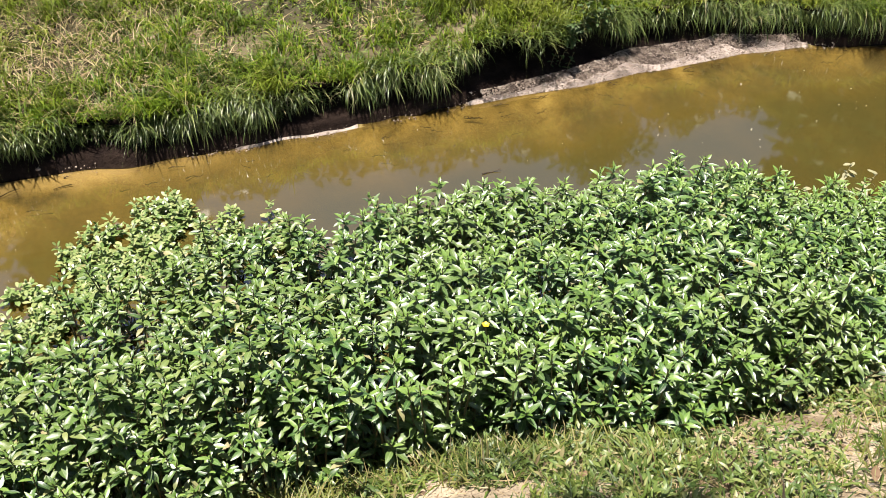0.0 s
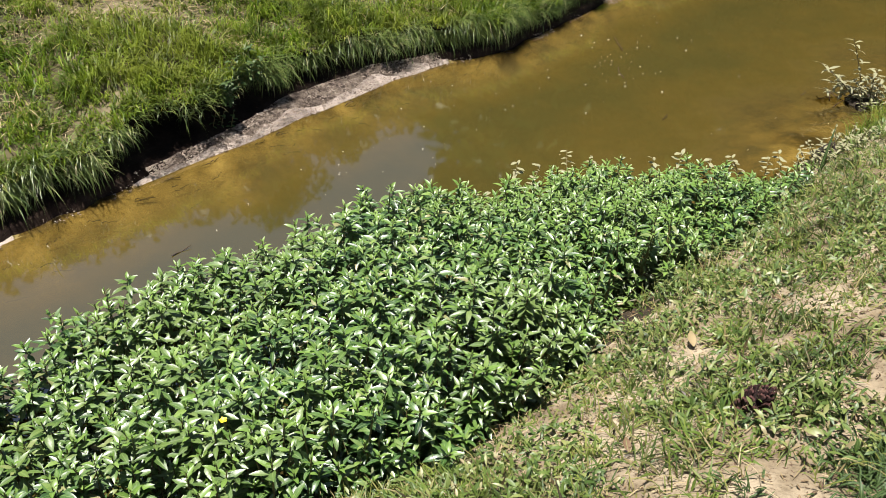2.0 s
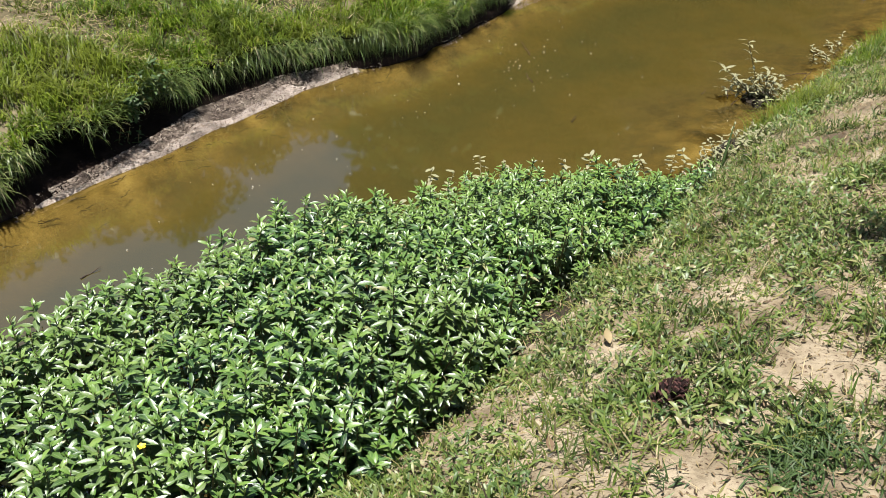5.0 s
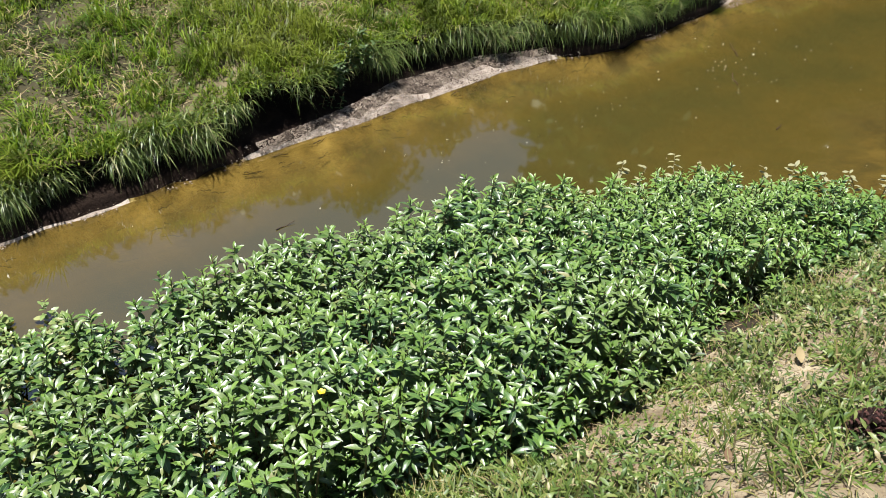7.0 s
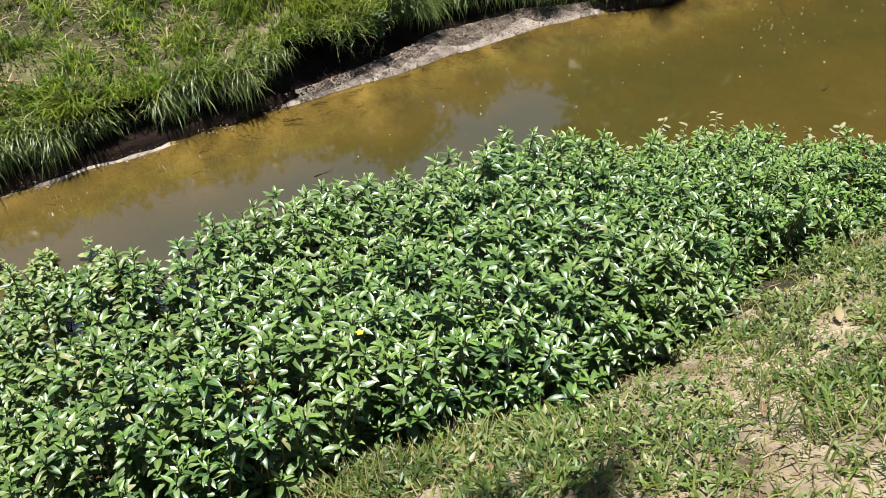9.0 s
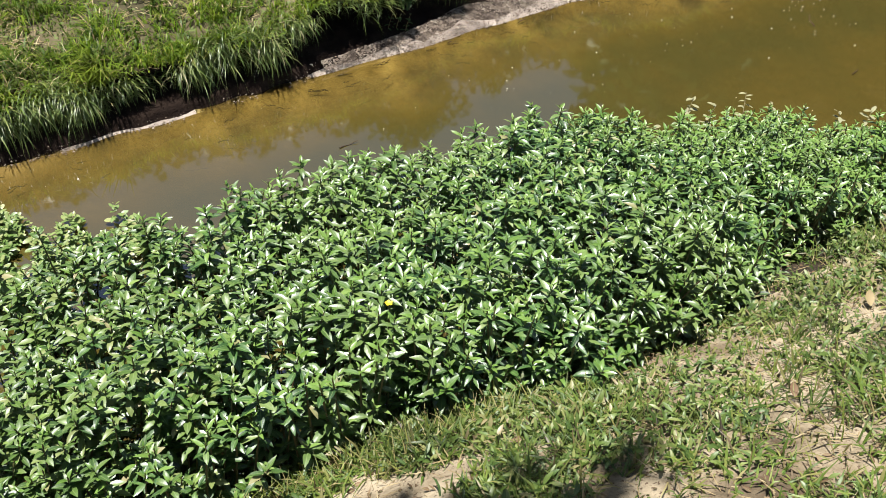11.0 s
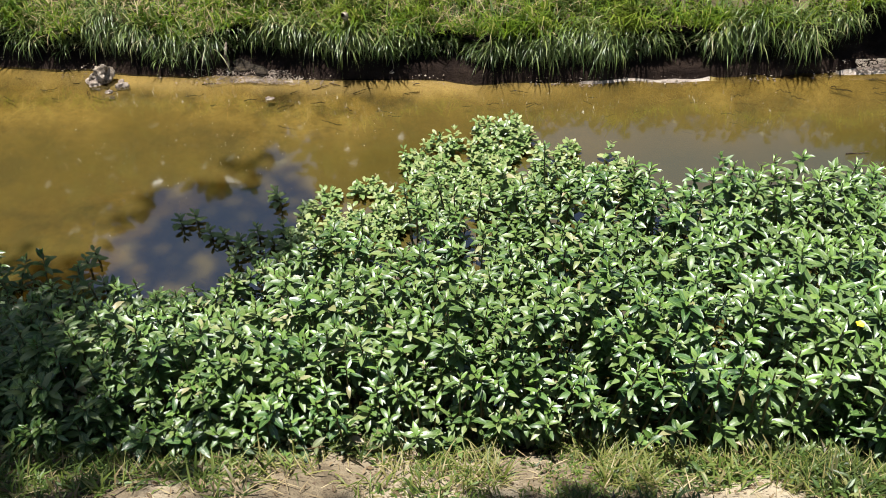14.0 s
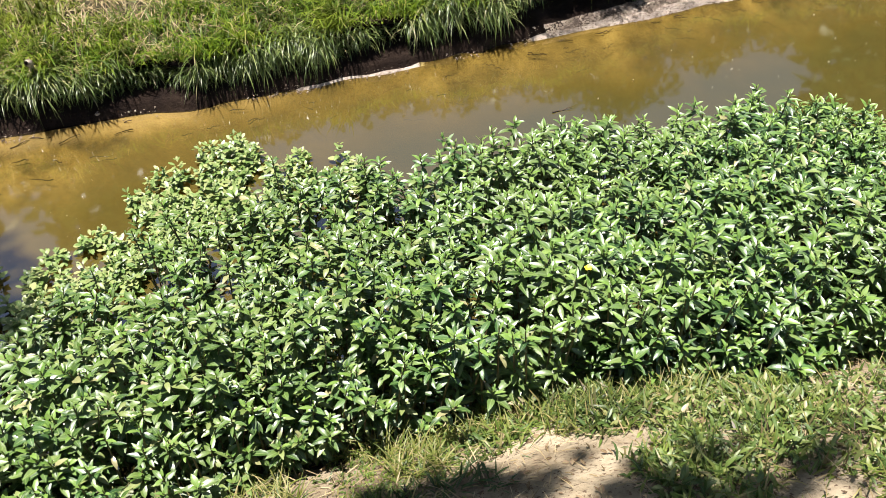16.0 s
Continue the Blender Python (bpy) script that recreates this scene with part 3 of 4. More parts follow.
def field_straw():
    n = 38000
    x = rng.uniform(-2.0, 4.5, n)
    y = bank_lip(x) + 0.05 + 3.0 * rng.random(n) ** 1.2
    keep = dry_patch(x, y) + 0.28 * np.clip((0.9 - x) / 0.5, 0, 1) > 0.08 + 0.25 * rng.random(n)
    x, y = x[keep], y[keep]
    n = len(x)
    base = np.stack([x, y, field_z(x, y) + rng.uniform(0.0, 0.03, n)], 1)
    flat = strips(base, rng.uniform(0, 6.28, n), rng.normal(0.1, 0.25, n), rng.uniform(0, 0.6, n), rng.uniform(0.02, 0.075, n), rng.uniform(0.002, 0.004, n), BLADE)
    # dead blades that still stand in the drier turf upstream
    k = 15000
    x = 1.3 - 3.9 * rng.random(k) ** 1.2
    y = bank_lip(x) - 0.01 + 2.2 * rng.random(k) ** 1.4
    keep = (0.35 * vn(x, y, 0.3, 34) + 0.5 * np.clip((0.8 - x) / 0.6, 0, 1) > 0.5 * rng.random(k))
    x, y = x[keep], y[keep]
    k = len(x)
    base = np.stack([x, y, field_z(x, y)], 1)
    return joined(flat, strips(base, rng.uniform(0, 6.28, k), rng.uniform(0.5, 1.3, k), rng.uniform(0.3, 1.6, k), rng.uniform(0.04, 0.10, k), rng.uniform(0.002, 0.0042, k), BLADE))


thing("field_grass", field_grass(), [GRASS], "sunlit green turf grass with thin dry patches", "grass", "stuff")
thing("hanging_grass", lip_grass(), [LIPGRASS], "long grass blades hanging over the dark cut bank", "grass", "stuff")
thing("dry_grass", field_straw(), [STRAW], "tan dead grass lying in the turf", "grass", "stuff")

# ---------------------------------------------------------------- the mat of water primrose
def mat_front(x):
    return float(np.interp(x, [-0.4, 0.0, 0.4, 0.8, 1.1, 1.3, 1.5, 1.8, 2.0, 2.2, 2.4, 2.7, 3.1], [2.43, 2.475, 2.53, 2.55, 2.53, 2.44, 2.38, 2.37, 2.42, 2.53, 2.50, 2.45, 2.48])) + 0.025 * float(vn(x, 0.0, 0.3, 52))


def mat_top(x, y):
    t = np.interp(y, [2.3, 2.42, 2.66, 3.1, 3.4, 3.6], [0.36, 0.38, 0.335, 0.205, 0.15, 0.09])
    left = np.clip((0.25 - x) / 0.4, 0, 1) * np.clip((y - 2.6) / 0.25, 0, 1)
    t = t * (1 - np.clip((x - 1.6) / 0.5, 0, 1) * np.interp(np.interp(x, EDGE_X, EDGE_Y) - y, [0, 0.28], [0.25, 0.0]))
    return t * np.interp(x, [-1, 0.2, 1.8, 2.6, 3.4], [0.8, 0.95, 1.0, 0.68, 0.55]) * (1 - 0.5 * left) + 0.030 * vn(x, y, 0.13, 51)


def floating(x, y):
    """Where the shoots lie on the water with round leaves."""
    return (x < 0.6 and y > 3.10 + 0.45 * max(x, 0)) or (0.6 <= x < 1.0 and y > 3.40)


def mat_places():
    upright, afloat, cell = [], [], 0.0335
    for gx in np.arange(-1.6, 3.42, cell):
        for gy in np.arange(2.34, 3.72, cell):
            x, y = gx + rng.uniform(-0.55, 0.55) * cell, gy + rng.uniform(-0.55, 0.55) * cell
            low = mat_front(x)
            high = np.interp(x, EDGE_X, EDGE_Y) - 0.01
            if not low < y < high:
                continue
            if rng.random() < np.interp(x, [0.5, 1.2, 2.3, 2.7], [0.0, 0.16, 0.16, 0.1]):
                continue
            if rng.random() < (0.16 if (x < 0.7 and y > 2.9) else 0.05) or (x < 0.95 and y > 2.95 and float(vn(x, y, 0.075, 53)) > 0.34):
                continue
            if floating(x, y) and float(vn(x, y, 0.09, 54)) > 0.3:
                continue
            (afloat if floating(x, y) else upright).append((x, y))
    return upright, afloat


def shoot_leaves(height, size, n):
    """Heading, height, length, slope and droop of the leaves of one shoot of the given height."""
    f = np.arange(n) / (n - 1)
    az = rng.uniform(0, 6.28) + np.arange(n) * 2.4 + rng.normal(0, 0.25, n)
    crown = min(0.045, 0.5 * height)
    z = height - np.interp(f, [0, 0.6, 1], [0.003, crown, 0.8 * height])
    length = size * np.interp(f, [0, 0.12, 0.3, 0.55, 0.8, 1], [0.35, 0.7, 1.05, 1.12, 0.9, 0.7]) * rng.uniform(0.8, 1.18, n)
    elev = np.interp(f, [0, 0.15, 0.35, 0.6, 1], [1.2, 0.75, 0.36, 0.05, -0.25]) + rng.normal(0, 0.16, n)
    return az, z, length, elev, rng.uniform(0.1, 0.8, n)


def primrose_mat(places):
    sets, bs, az, el, be, le, wi, rl, young = [], [], [], [], [], [], [], [], []
    for x, y, share in places:
        base = max(float(near_z(x, y)), -0.03)
        top = max(base + share * (float(mat_top(x, y)) - base) + rng.uniform(-0.075, 0.025), base + 0.06)
        top = base + (top - base) * min(1.0, rng.uniform(0.25, 0.6) + 3.6 * max(y - mat_front(x), 0))
        top = max(top, base + 0.05)
        lean = rng.normal(0, 0.035, 2)
        a, z, length, e, b = shoot_leaves(top - base, rng.uniform(0.029, 0.043) * np.interp(x, [0.5, 1.2, 2.0, 2.6], [0.86, 1.02, 1.0, 0.82]), 20 if share > 0.9 else 9)
        f = z / (top - base)
        # leaves grow paler and yellower upstream
        fresh = 9 if x > 2.2 and rng.random() < 0.6 else 5
        old = 2 if rng.random() < np.clip((1.0 - x) / 0.5, 0, 0.85) else 0
        young.append(np.repeat(np.where(np.arange(len(a)) < (3 if old else fresh), 1, old), 2 * (len(LANCE) - 1)))
        bs.append(np.stack([x + lean[0] * f, y + lean[1] * f, base + z], 1))
        az.append(a), el.append(e), be.append(b), le.append(length)
        wi.append(length * rng.uniform(0.25, 0.34) * np.interp(x, [0.5, 1.3], [1.25, 1.0])), rl.append(rng.normal(0, 0.18, len(a)))
        sets.append(tube([(x, y, base - 0.03), (x + lean[0] * 0.5, y + lean[1] * 0.5, (top + base) / 2), (x + lean[0], y + lean[1], top)], (0.0022, 0.0018, 0.0012), 4))
    c = np.concatenate
    return strips(c(bs), c(az), c(el), c(be), c(le), c(wi), LANCE, 3, 0.34, c(rl)), joined(*sets), c(young)


def floating_mat(places):
    bs, az, el, le = [], [], [], []
    for x, y in [p for p in places for _ in (0, 1)]:
        x, y = x + rng.normal(0, 0.012), y + rng.normal(0, 0.012)
        k = rng.integers(12, 17)
        f = np.arange(k) / (k - 1)
        h = rng.uniform(0.02, 0.065)
        bs.append(np.stack([x + rng.normal(0, 0.006, k), y + rng.normal(0, 0.006, k), h * (1 - 0.8 * f)], 1))
        az.append(rng.uniform(0, 6.28) + np.arange(k) * 2.4)
        el.append(np.interp(f, [0, 0.35, 1], [0.9, 0.3, 0.03]) + rng.normal(0, 0.12, k))
        le.append(np.interp(f, [0, 0.4, 1], [0.012, 0.024, 0.031]) * rng.uniform(0.8, 1.15, k))
    c = np.concatenate
    az, le = c(az), c(le)
    n = len(az)
    return strips(c(bs), az, c(el), rng.uniform(0, 0.5, n), le, le * rng.uniform(0.42, 0.55, n), OVAL, 3, 0.12, rng.normal(0, 0.2, n))


upright, afloat = mat_places()
# shoots that stand free at the edges of the mat are things of their own
edge = sorted(upright, key=lambda p: min((p[1] - mat_front(p[0])) * (1.0 if -0.4 < p[0] < 2.6 else 3), 1.5 * (np.interp(p[0], EDGE_X, EDGE_Y) - p[1])))[:280]
single = set(edge)
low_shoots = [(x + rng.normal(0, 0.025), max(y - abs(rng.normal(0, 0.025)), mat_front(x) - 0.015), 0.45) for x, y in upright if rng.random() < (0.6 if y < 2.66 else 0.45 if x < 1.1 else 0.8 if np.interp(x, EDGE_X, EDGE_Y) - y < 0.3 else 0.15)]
front_x = rng.uniform(-0.6, 3.0, 620)
foot = [(x, mat_front(x) + 0.2 * rng.random() ** 1.3, 1.0) for x in front_x]
far_end = [(x + rng.normal(0, 0.02), y + rng.normal(0, 0.02), 1.0) for x, y in upright if x > 2.1 and rng.random() < 0.6]
leaves, stems, young = primrose_mat([(*p, 1.0) for p in upright if p not in single] + foot + far_end)
mat = new("primrose_foliage", quad_mesh("primrose_foliage", leaves[0], leaves[1], [PRIMROSE, PRIM_TIP, PRIM_PALE], young, uv=leaves[2]))
tagged(mat, "dense mat of glossy green water primrose leaves", "plants", kind="stuff")
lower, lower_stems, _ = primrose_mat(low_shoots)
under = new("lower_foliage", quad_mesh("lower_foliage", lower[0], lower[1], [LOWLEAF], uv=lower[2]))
tagged(under, "older dusty leaves, darkened for shade, low inside the primrose mat", "plants", kind="stuff")
thing("primrose_stems", joined(stems, lower_stems), [STEM], "thin reddish stems under the leafy mat", "plants", "stuff")
thing("floating_foliage", floating_mat(afloat), [FLOATING], "round pale green leaves floating at the mat's edge", "plants", "stuff")


def one(v):
    return np.array([float(v)])


def leaf_mesh(name, length, ratio, bend, prof, mat, fold=0.2):
    v, q, u = strips(np.zeros((1, 3)), one(0), one(0), one(bend), one(length), one(length * ratio), prof, 3, fold)
    return quad_mesh(name, v, q, [mat], uv=u)


def leaf_pose(x, y, z, az, elev, roll=0.0, s=1.0):
    return Matrix.Translation((x, y, z)) @ Matrix.Rotation(az, 4, "Z") @ Matrix.Rotation(-elev, 4, "Y") @ Matrix.Rotation(roll, 4, "X") @ Matrix.Diagonal((s, s, s, 1))


PRIM_LEAVES = [leaf_mesh("leaf", 0.035, r, b, LANCE, PRIMROSE_ONE, 0.3) for r, b in ((0.29, 0.2), (0.33, 0.5), (0.31, 0.8), (0.36, 0.35))]


TIP_LEAVES = [leaf_mesh("leaf", 0.035, r, b, LANCE, PRIM_TIP, 0.3) for r, b in ((0.27, 0.2), (0.3, 0.4))]


def primrose_shoot(height):
    root = new("water_primrose")
    tagged(root, "leafy water primrose shoot with glossy green leaves", "plant", "shoots at the edge of the mat")
    lean = rng.normal(0, 0.02, 2)
    v, q, u = tube([(0, 0, -0.03), (lean[0] * 0.5, lean[1] * 0.5, height / 2), (lean[0], lean[1], height)], (0.003, 0.0026, 0.0015), 6)
    part("stem", quad_mesh("stem", v, q, [STEM], uv=u), root, "reddish stem")
    az, z, length, elev, bend = shoot_leaves(height, 1.0, 13)
    for i, (a, h, s, e) in enumerate(zip(az, z, length, elev)):
        part("leaf", TIP_LEAVES[rng.integers(2)] if i < 4 else PRIM_LEAVES[rng.integers(4)], root, "", leaf_pose(lean[0] * h / height, lean[1] * h / height, h, a, e, rng.normal(0, 0.25), s))
    return root


SHOOTS = {h: [] for h in (0.09, 0.14, 0.2, 0.26)}
for x, y in edge:
    base = max(float(near_z(x, y)), -0.03)
    want = max((float(mat_top(x, y)) + rng.uniform(-0.07, 0.02) - base) * (rng.choice([0.35, 0.5, 0.7]) if y < 2.5 else 0.75 if y > 3.3 else 1.0), 0.07)
    h = min(SHOOTS, key=lambda k: abs(k - want))
    m = Matrix.Translation((x, y, base)) @ Matrix.Rotation(rng.uniform(0, 6.28), 4, "Z")
    size = float(np.interp(x, [0.4, 1.0], [0.8, 1.0]))
    if len(SHOOTS[h]) < 4:
        SHOOTS[h].append(primrose_shoot(h))
        SHOOTS[h][-1].matrix_basis = m
        SHOOTS[h][-1].scale = (size,) * 3
    else:
        copy_thing(SHOOTS[h][rng.integers(4)], m).scale = (size,) * 3

# ---------------------------------------------------------------- small plants with parts
OVAL_LEAVES = [leaf_mesh("leaf", 0.04, r, b, OVAL, FLOATING, 0.12) for r, b in ((0.46, 0.1), (0.52, 0.4))]
DUSTY_OVAL = [leaf_mesh("leaf", 0.04, r, b, OVAL, DUSTY, 0.12) for r, b in ((0.42, 0.1), (0.5, 0.5))]
DUSTY_LANCE = [leaf_mesh("leaf", 0.06, r, b, LANCE, DUSTY, 0.2) for r, b in ((0.2, 0.3), (0.24, 0.9))]


def sprig(name, label, points, radius, meshes, count, scale, lift, group, stem_label="thin stem", start=0.25):
    """A stem along points with leaves set on its outer part."""
    root = new(name)
    tagged(root, label, "plant", group)
    o = np.array(points[0])
    p = np.array(points) - o
    root.location = o
    v, q, u = tube(p, np.linspace(radius, radius * 0.5, len(p)), 5)
    part("stem", quad_mesh("stem", v, q, [STEM], uv=u), root, stem_label)
    ts = np.linspace(0, 1, len(p))
    for i in range(count):
        t = start + (1 - start) * (i + 0.5) / count
        at = [float(np.interp(t, ts, p[:, c])) for c in range(3)]
        part("leaf", meshes[rng.integers(len(meshes))], root, "", leaf_pose(*at, i * 2.4 + rng.normal(0, 0.3), lift + rng.normal(0, 0.2), rng.normal(0, 0.2), scale * rng.uniform(0.75, 1.15)))
    return root


def rosette(x, y):
    root = new("floating_primrose")
    tagged(root, "floating primrose rosette with round light green leaves", "plant", "floating rosettes")
    root.location = (x, y, 0)
    v, q, u = tube([(0, 0, -0.04), (0.004, 0, 0), (0, 0.003, 0.03)], (0.003, 0.003, 0.002), 5)
    part("stem", quad_mesh("stem", v, q, [STEM], uv=u), root)
    for i in range(10):
        f = i / 9
        part("leaf", OVAL_LEAVES[i % 2], root, "", leaf_pose(0, 0, 0.035 * (1 - f) + 0.004, i * 2.4 + rng.normal(0, 0.2), np.interp(f, [0, 0.4, 1], [1.0, 0.4, 0.03]), 0, np.interp(f, [0, 0.5, 1], [0.4, 0.65, 0.82])))


for x, y in ((-0.39, 3.23), (-0.355, 3.25), (-0.30, 3.19), (-0.26, 3.18), (-0.21, 3.16), (-0.175, 3.20), (-0.157, 3.355), (-0.14, 3.33), (-0.214, 3.106), (-0.176, 3.14), (-0.13, 3.17), (-0.11, 3.22), (-0.06, 3.26), (-0.588, 3.064), (-0.576, 3.095), (-0.52, 2.99), (-0.07, 3.14), (0.01, 3.30), (-0.02, 3.36)):
    rosette(x, y)

for x, y, h, dx, dy in ((2.53, 3.16, 0.17, 0.05, 0.03), (2.50, 3.12, 0.10, -0.06, 0.05), (2.60, 3.14, 0.13, 0.06, 0.02), (2.76, 3.10, 0.14, 0.05, 0.05), (2.86, 3.04, 0.11, 0.03, 0.05), (3.02, 2.90, 0.13, 0.02, 0.03), (3.08, 2.86, 0.15, 0.04, 0.02), (3.18, 2.78, 0.11, 0.04, 0.03), (3.28, 2.71, 0.14, 0.0, 0.04), (3.36, 2.66, 0.11, 0.04, 0.02), (3.42, 2.62, 0.13, 0.03, 0.04)):
    h, dx, dy = 0.75 * h, 1.5 * dx, 1.5 * dy
    sprig("dusty_sprig", "pale dust-coated sprig standing at the water's edge", [(x, y, -0.02), (x + dx * 0.4, y + dy * 0.4, h * 0.6), (x + dx, y + dy, h)], 0.002, DUSTY_OVAL, 10, 0.75, 0.2, "pale sprigs", start=0.35)

# a lanky seedling that leans over the water, and two heaps of silted leaves
for i, (dx, dy, h) in enumerate(((-0.16, 0.17, 0.18), (-0.08, 0.09, 0.29), (-0.13, 0.09, 0.13), (0.0, -0.02, 0.17), (-0.09, 0.12, 0.09), (0.05, -0.05, 0.13), (-0.13, 0.13, 0.06), (-0.05, 0.02, 0.10), (0.02, 0.03, 0.12), (-0.04, 0.06, 0.07))):
    sprig("silted_seedling", "lanky seedling with narrow silt-coated leaves over water", [(4.36 + 0.01 * i, 2.74 - 0.008 * i, -0.02), (4.36 + dx * 0.6, 2.74 + dy * 0.6, h * 0.6), (4.34 + dx, 2.74 + dy, h)], 0.003, DUSTY_LANCE, 15, 0.85, 0.25, "silted seedlings", "brown stem", 0.25)
for cx, cy, wide in ((3.72, 2.56, 1.0), (3.66, 2.58, 0.8), (5.2, 2.70, 1.0), (4.42, 2.70, 0.7)):
    for i in range(11):
        a, r = i * 2.4, wide * (0.02 + 0.045 * i ** 0.5)
        x, y = cx + r * math.cos(a) * 1.3, cy + r * math.sin(a) * 0.6
        z0 = max(float(near_z(np.array(x), np.array(y))), -0.01)
        sprig("silted_sprig", "crumpled silt-coated leafy sprig on the shore", [(x, y, z0 - 0.01), (x + 0.01, y, z0 + 0.025), (x + 0.03 * math.cos(a), y + 0.03 * math.sin(a), z0 + rng.uniform(0.04, 0.10))], 0.0025, DUSTY_OVAL + DUSTY_LANCE, 14, 0.58, 0.2, "silted sprigs", start=0.1)

# broad dark weeds that hang from the hollow in the far bank
DARK_LEAVES = [leaf_mesh("leaf", 0.030, r, b, OVAL, DARKWEED, 0.2) for r, b in ((0.4, 0.4), (0.5, 0.8))]
for i in range(30):
    x = 2.0 + 0.24 * rng.random()
    y = float(bank_lip(np.array(x))) + rng.uniform(-0.04, 0.05)
    z, h = float(lip_z(np.array(x))) - rng.uniform(0.01, 0.07), rng.uniform(-0.05, 0.09)
    sprig("bank_weed", "dark broad-leaved weed rooted in the bank edge", [(x, y, z), (x, y - 0.03, z + 0.02 + h * 0.5), (x + rng.normal(0, 0.03), y - 0.05, z + h)], 0.002, DARK_LEAVES, 10, 1.0, 0.1, "weeds in the bank hollow", start=0.1)
for x, y in ((2.02, 4.19), (2.05, 4.17), (1.99, 4.20)):
    sprig("mud_weed", "small green weed growing in the mud strip", [(x, y, 0.02), (x, y - 0.01, 0.06), (x + 0.01, y - 0.02, 0.11)], 0.002, DARK_LEAVES, 9, 0.7, 0.3, "weeds in the mud", start=0.1)

# one shoot that stands well above the rest
tall = primrose_shoot(0.2)
tall.location = (2.04, 3.235, 0.02)
tagged(tall, "tall water primrose shoot standing above the mat")

# stiff reed blades at the end of the mat
reed = new("reed")
tagged(reed, "dark green reed with stiff upright blades", "plant")
reed.location = (3.42, 2.5, float(near_z(np.array(3.42), np.array(2.5))) - 0.01)
for a, le in ((0.3, 0.2), (2.2, 0.16), (4.0, 0.13), (5.2, 0.1)):
    part("blade", leaf_mesh("blade", le, 0.05, 0.35, BLADE, DARKWEED, 0.3), reed, "", leaf_pose(0, 0, 0, a, 1.35))

# one yellow flower in the mat
flower = new("yellow_flower")
tagged(flower, "small yellow five-petalled flower among the leaves", "flower")
flower.location = (1.136, 2.655, 0.33)
v, q, u = tube([(0, 0, -0.08), (0.004, 0, -0.03), (0, 0, 0)], (0.0015, 0.0015, 0.0012), 5)
part("stalk", quad_mesh("stalk", v, q, [STEM], uv=u), flower)
petal = leaf_mesh("petal", 0.009, 0.8, 0.3, OVAL, PETAL, 0.1)
for i in range(5):
    part("petal", petal, flower, "", leaf_pose(0, 0, 0, i * 1.2566, 0.45))


# ---------------------------------------------------------------- near bank weeds
def bare_near(x, y):
    """Sand shows through where this is high."""
    spots = 0
    for cx, cy, r, a in ((1.95, 1.58, 0.22, 0.4), (2.35, 1.62, 0.2, 0.35), (2.09, 1.75, 0.12, 0.42), (1.68, 1.84, 0.10, 0.36), (1.50, 1.93, 0.07, 0.2), (2.23, 2.46, 0.05, 0.8), (2.7, 2.02, 0.2, 0.3), (0.88, 2.21, 0.11, 1.2), (0.86, 2.29, 0.07, 1.0), (0.98, 2.31, 0.07, 1.0), (1.10, 2.30, 0.045, 0.8), (1.22, 2.24, 0.04, 0.8), (3.3, 2.15, 0.22, 0.35), (3.9, 2.2, 0.28, 0.35), (0.12, 2.22, 0.11, 0.5), (-0.2, 2.22, 0.14, 0.5)):
        spots = spots + a * np.exp(-((x - cx) ** 2 + (y - cy) ** 2) / r ** 2)
    return 0.24 * vn(x, y, 0.38, 61) + 0.38 * vn(x, y, 0.12, 62) - 0.05 + spots + np.interp(x, [1.0, 1.4, 2.1, 2.5], [0.16, 0, 0, -0.08]) - 0.4 * np.exp(-((x - 1.38) ** 2 / 0.12 + (y - 2.28) ** 2 / 0.02))


def near_weeds():
    n = 27000
    x, y = rng.uniform(-1.2, 5.4, n), rng.uniform(1.4, 2.62, n)
    x[:3600], y[:3600] = rng.uniform(-1.0, 1.5, 3600), rng.uniform(2.15, 2.54, 3600)
    keep = bare_near(x, y) < 0.05 + 0.4 * rng.random(n)
    x, y = x[keep], y[keep]
    m = 5
    x, y = np.repeat(x, m) + rng.normal(0, 0.006, len(x) * m), np.repeat(y, m) + rng.normal(0, 0.006, len(y) * m)
    n = len(x)
    base = np.stack([x, y, near_z(x, y)], 1)
    return strips(base, rng.uniform(0, 6.28, n), rng.uniform(0.05, 1.4, n), rng.uniform(0.0, 1.4, n), rng.uniform(0.012, 0.048, n) * (1.05 + 0.85 * vn(x, y, 0.1, 63)), rng.uniform(0.0022, 0.0056, n), (0.6, 1.0, 0.06), 2, 0.0, rng.normal(0, 0.5, n))


def grass_patch(n, x0, x1, y0, y1, lo, hi):
    x, y = rng.uniform(x0, x1, n), rng.uniform(y0, y1, n)
    keep = (vn(x, y, 0.1, 64) > -0.15) & (bare_near(x, y) < 0.5)
    x, y = x[keep], y[keep]
    k = len(x)
    base = np.stack([x, y, near_z(x, y)], 1)
    return strips(base, rng.uniform(0, 6.28, k), rng.uniform(0.5, 1.45, k), rng.uniform(0.2, 1.6, k), rng.uniform(lo, hi, k), rng.uniform(0.0018, 0.0035, k), BLADE)


def near_grass():
    """A fringe of thin grass in front of the mat, and tufts over the sand."""
    return joined(grass_patch(3400, 0.4, 1.4, 2.38, 2.56, 0.03, 0.08), grass_patch(600, 0.3, 1.4, 2.22, 2.38, 0.02, 0.045), grass_patch(1500, -1.2, 0.4, 2.34, 2.48, 0.025, 0.06), grass_patch(6500, 1.0, 5.0, 1.2, 2.5, 0.03, 0.08))


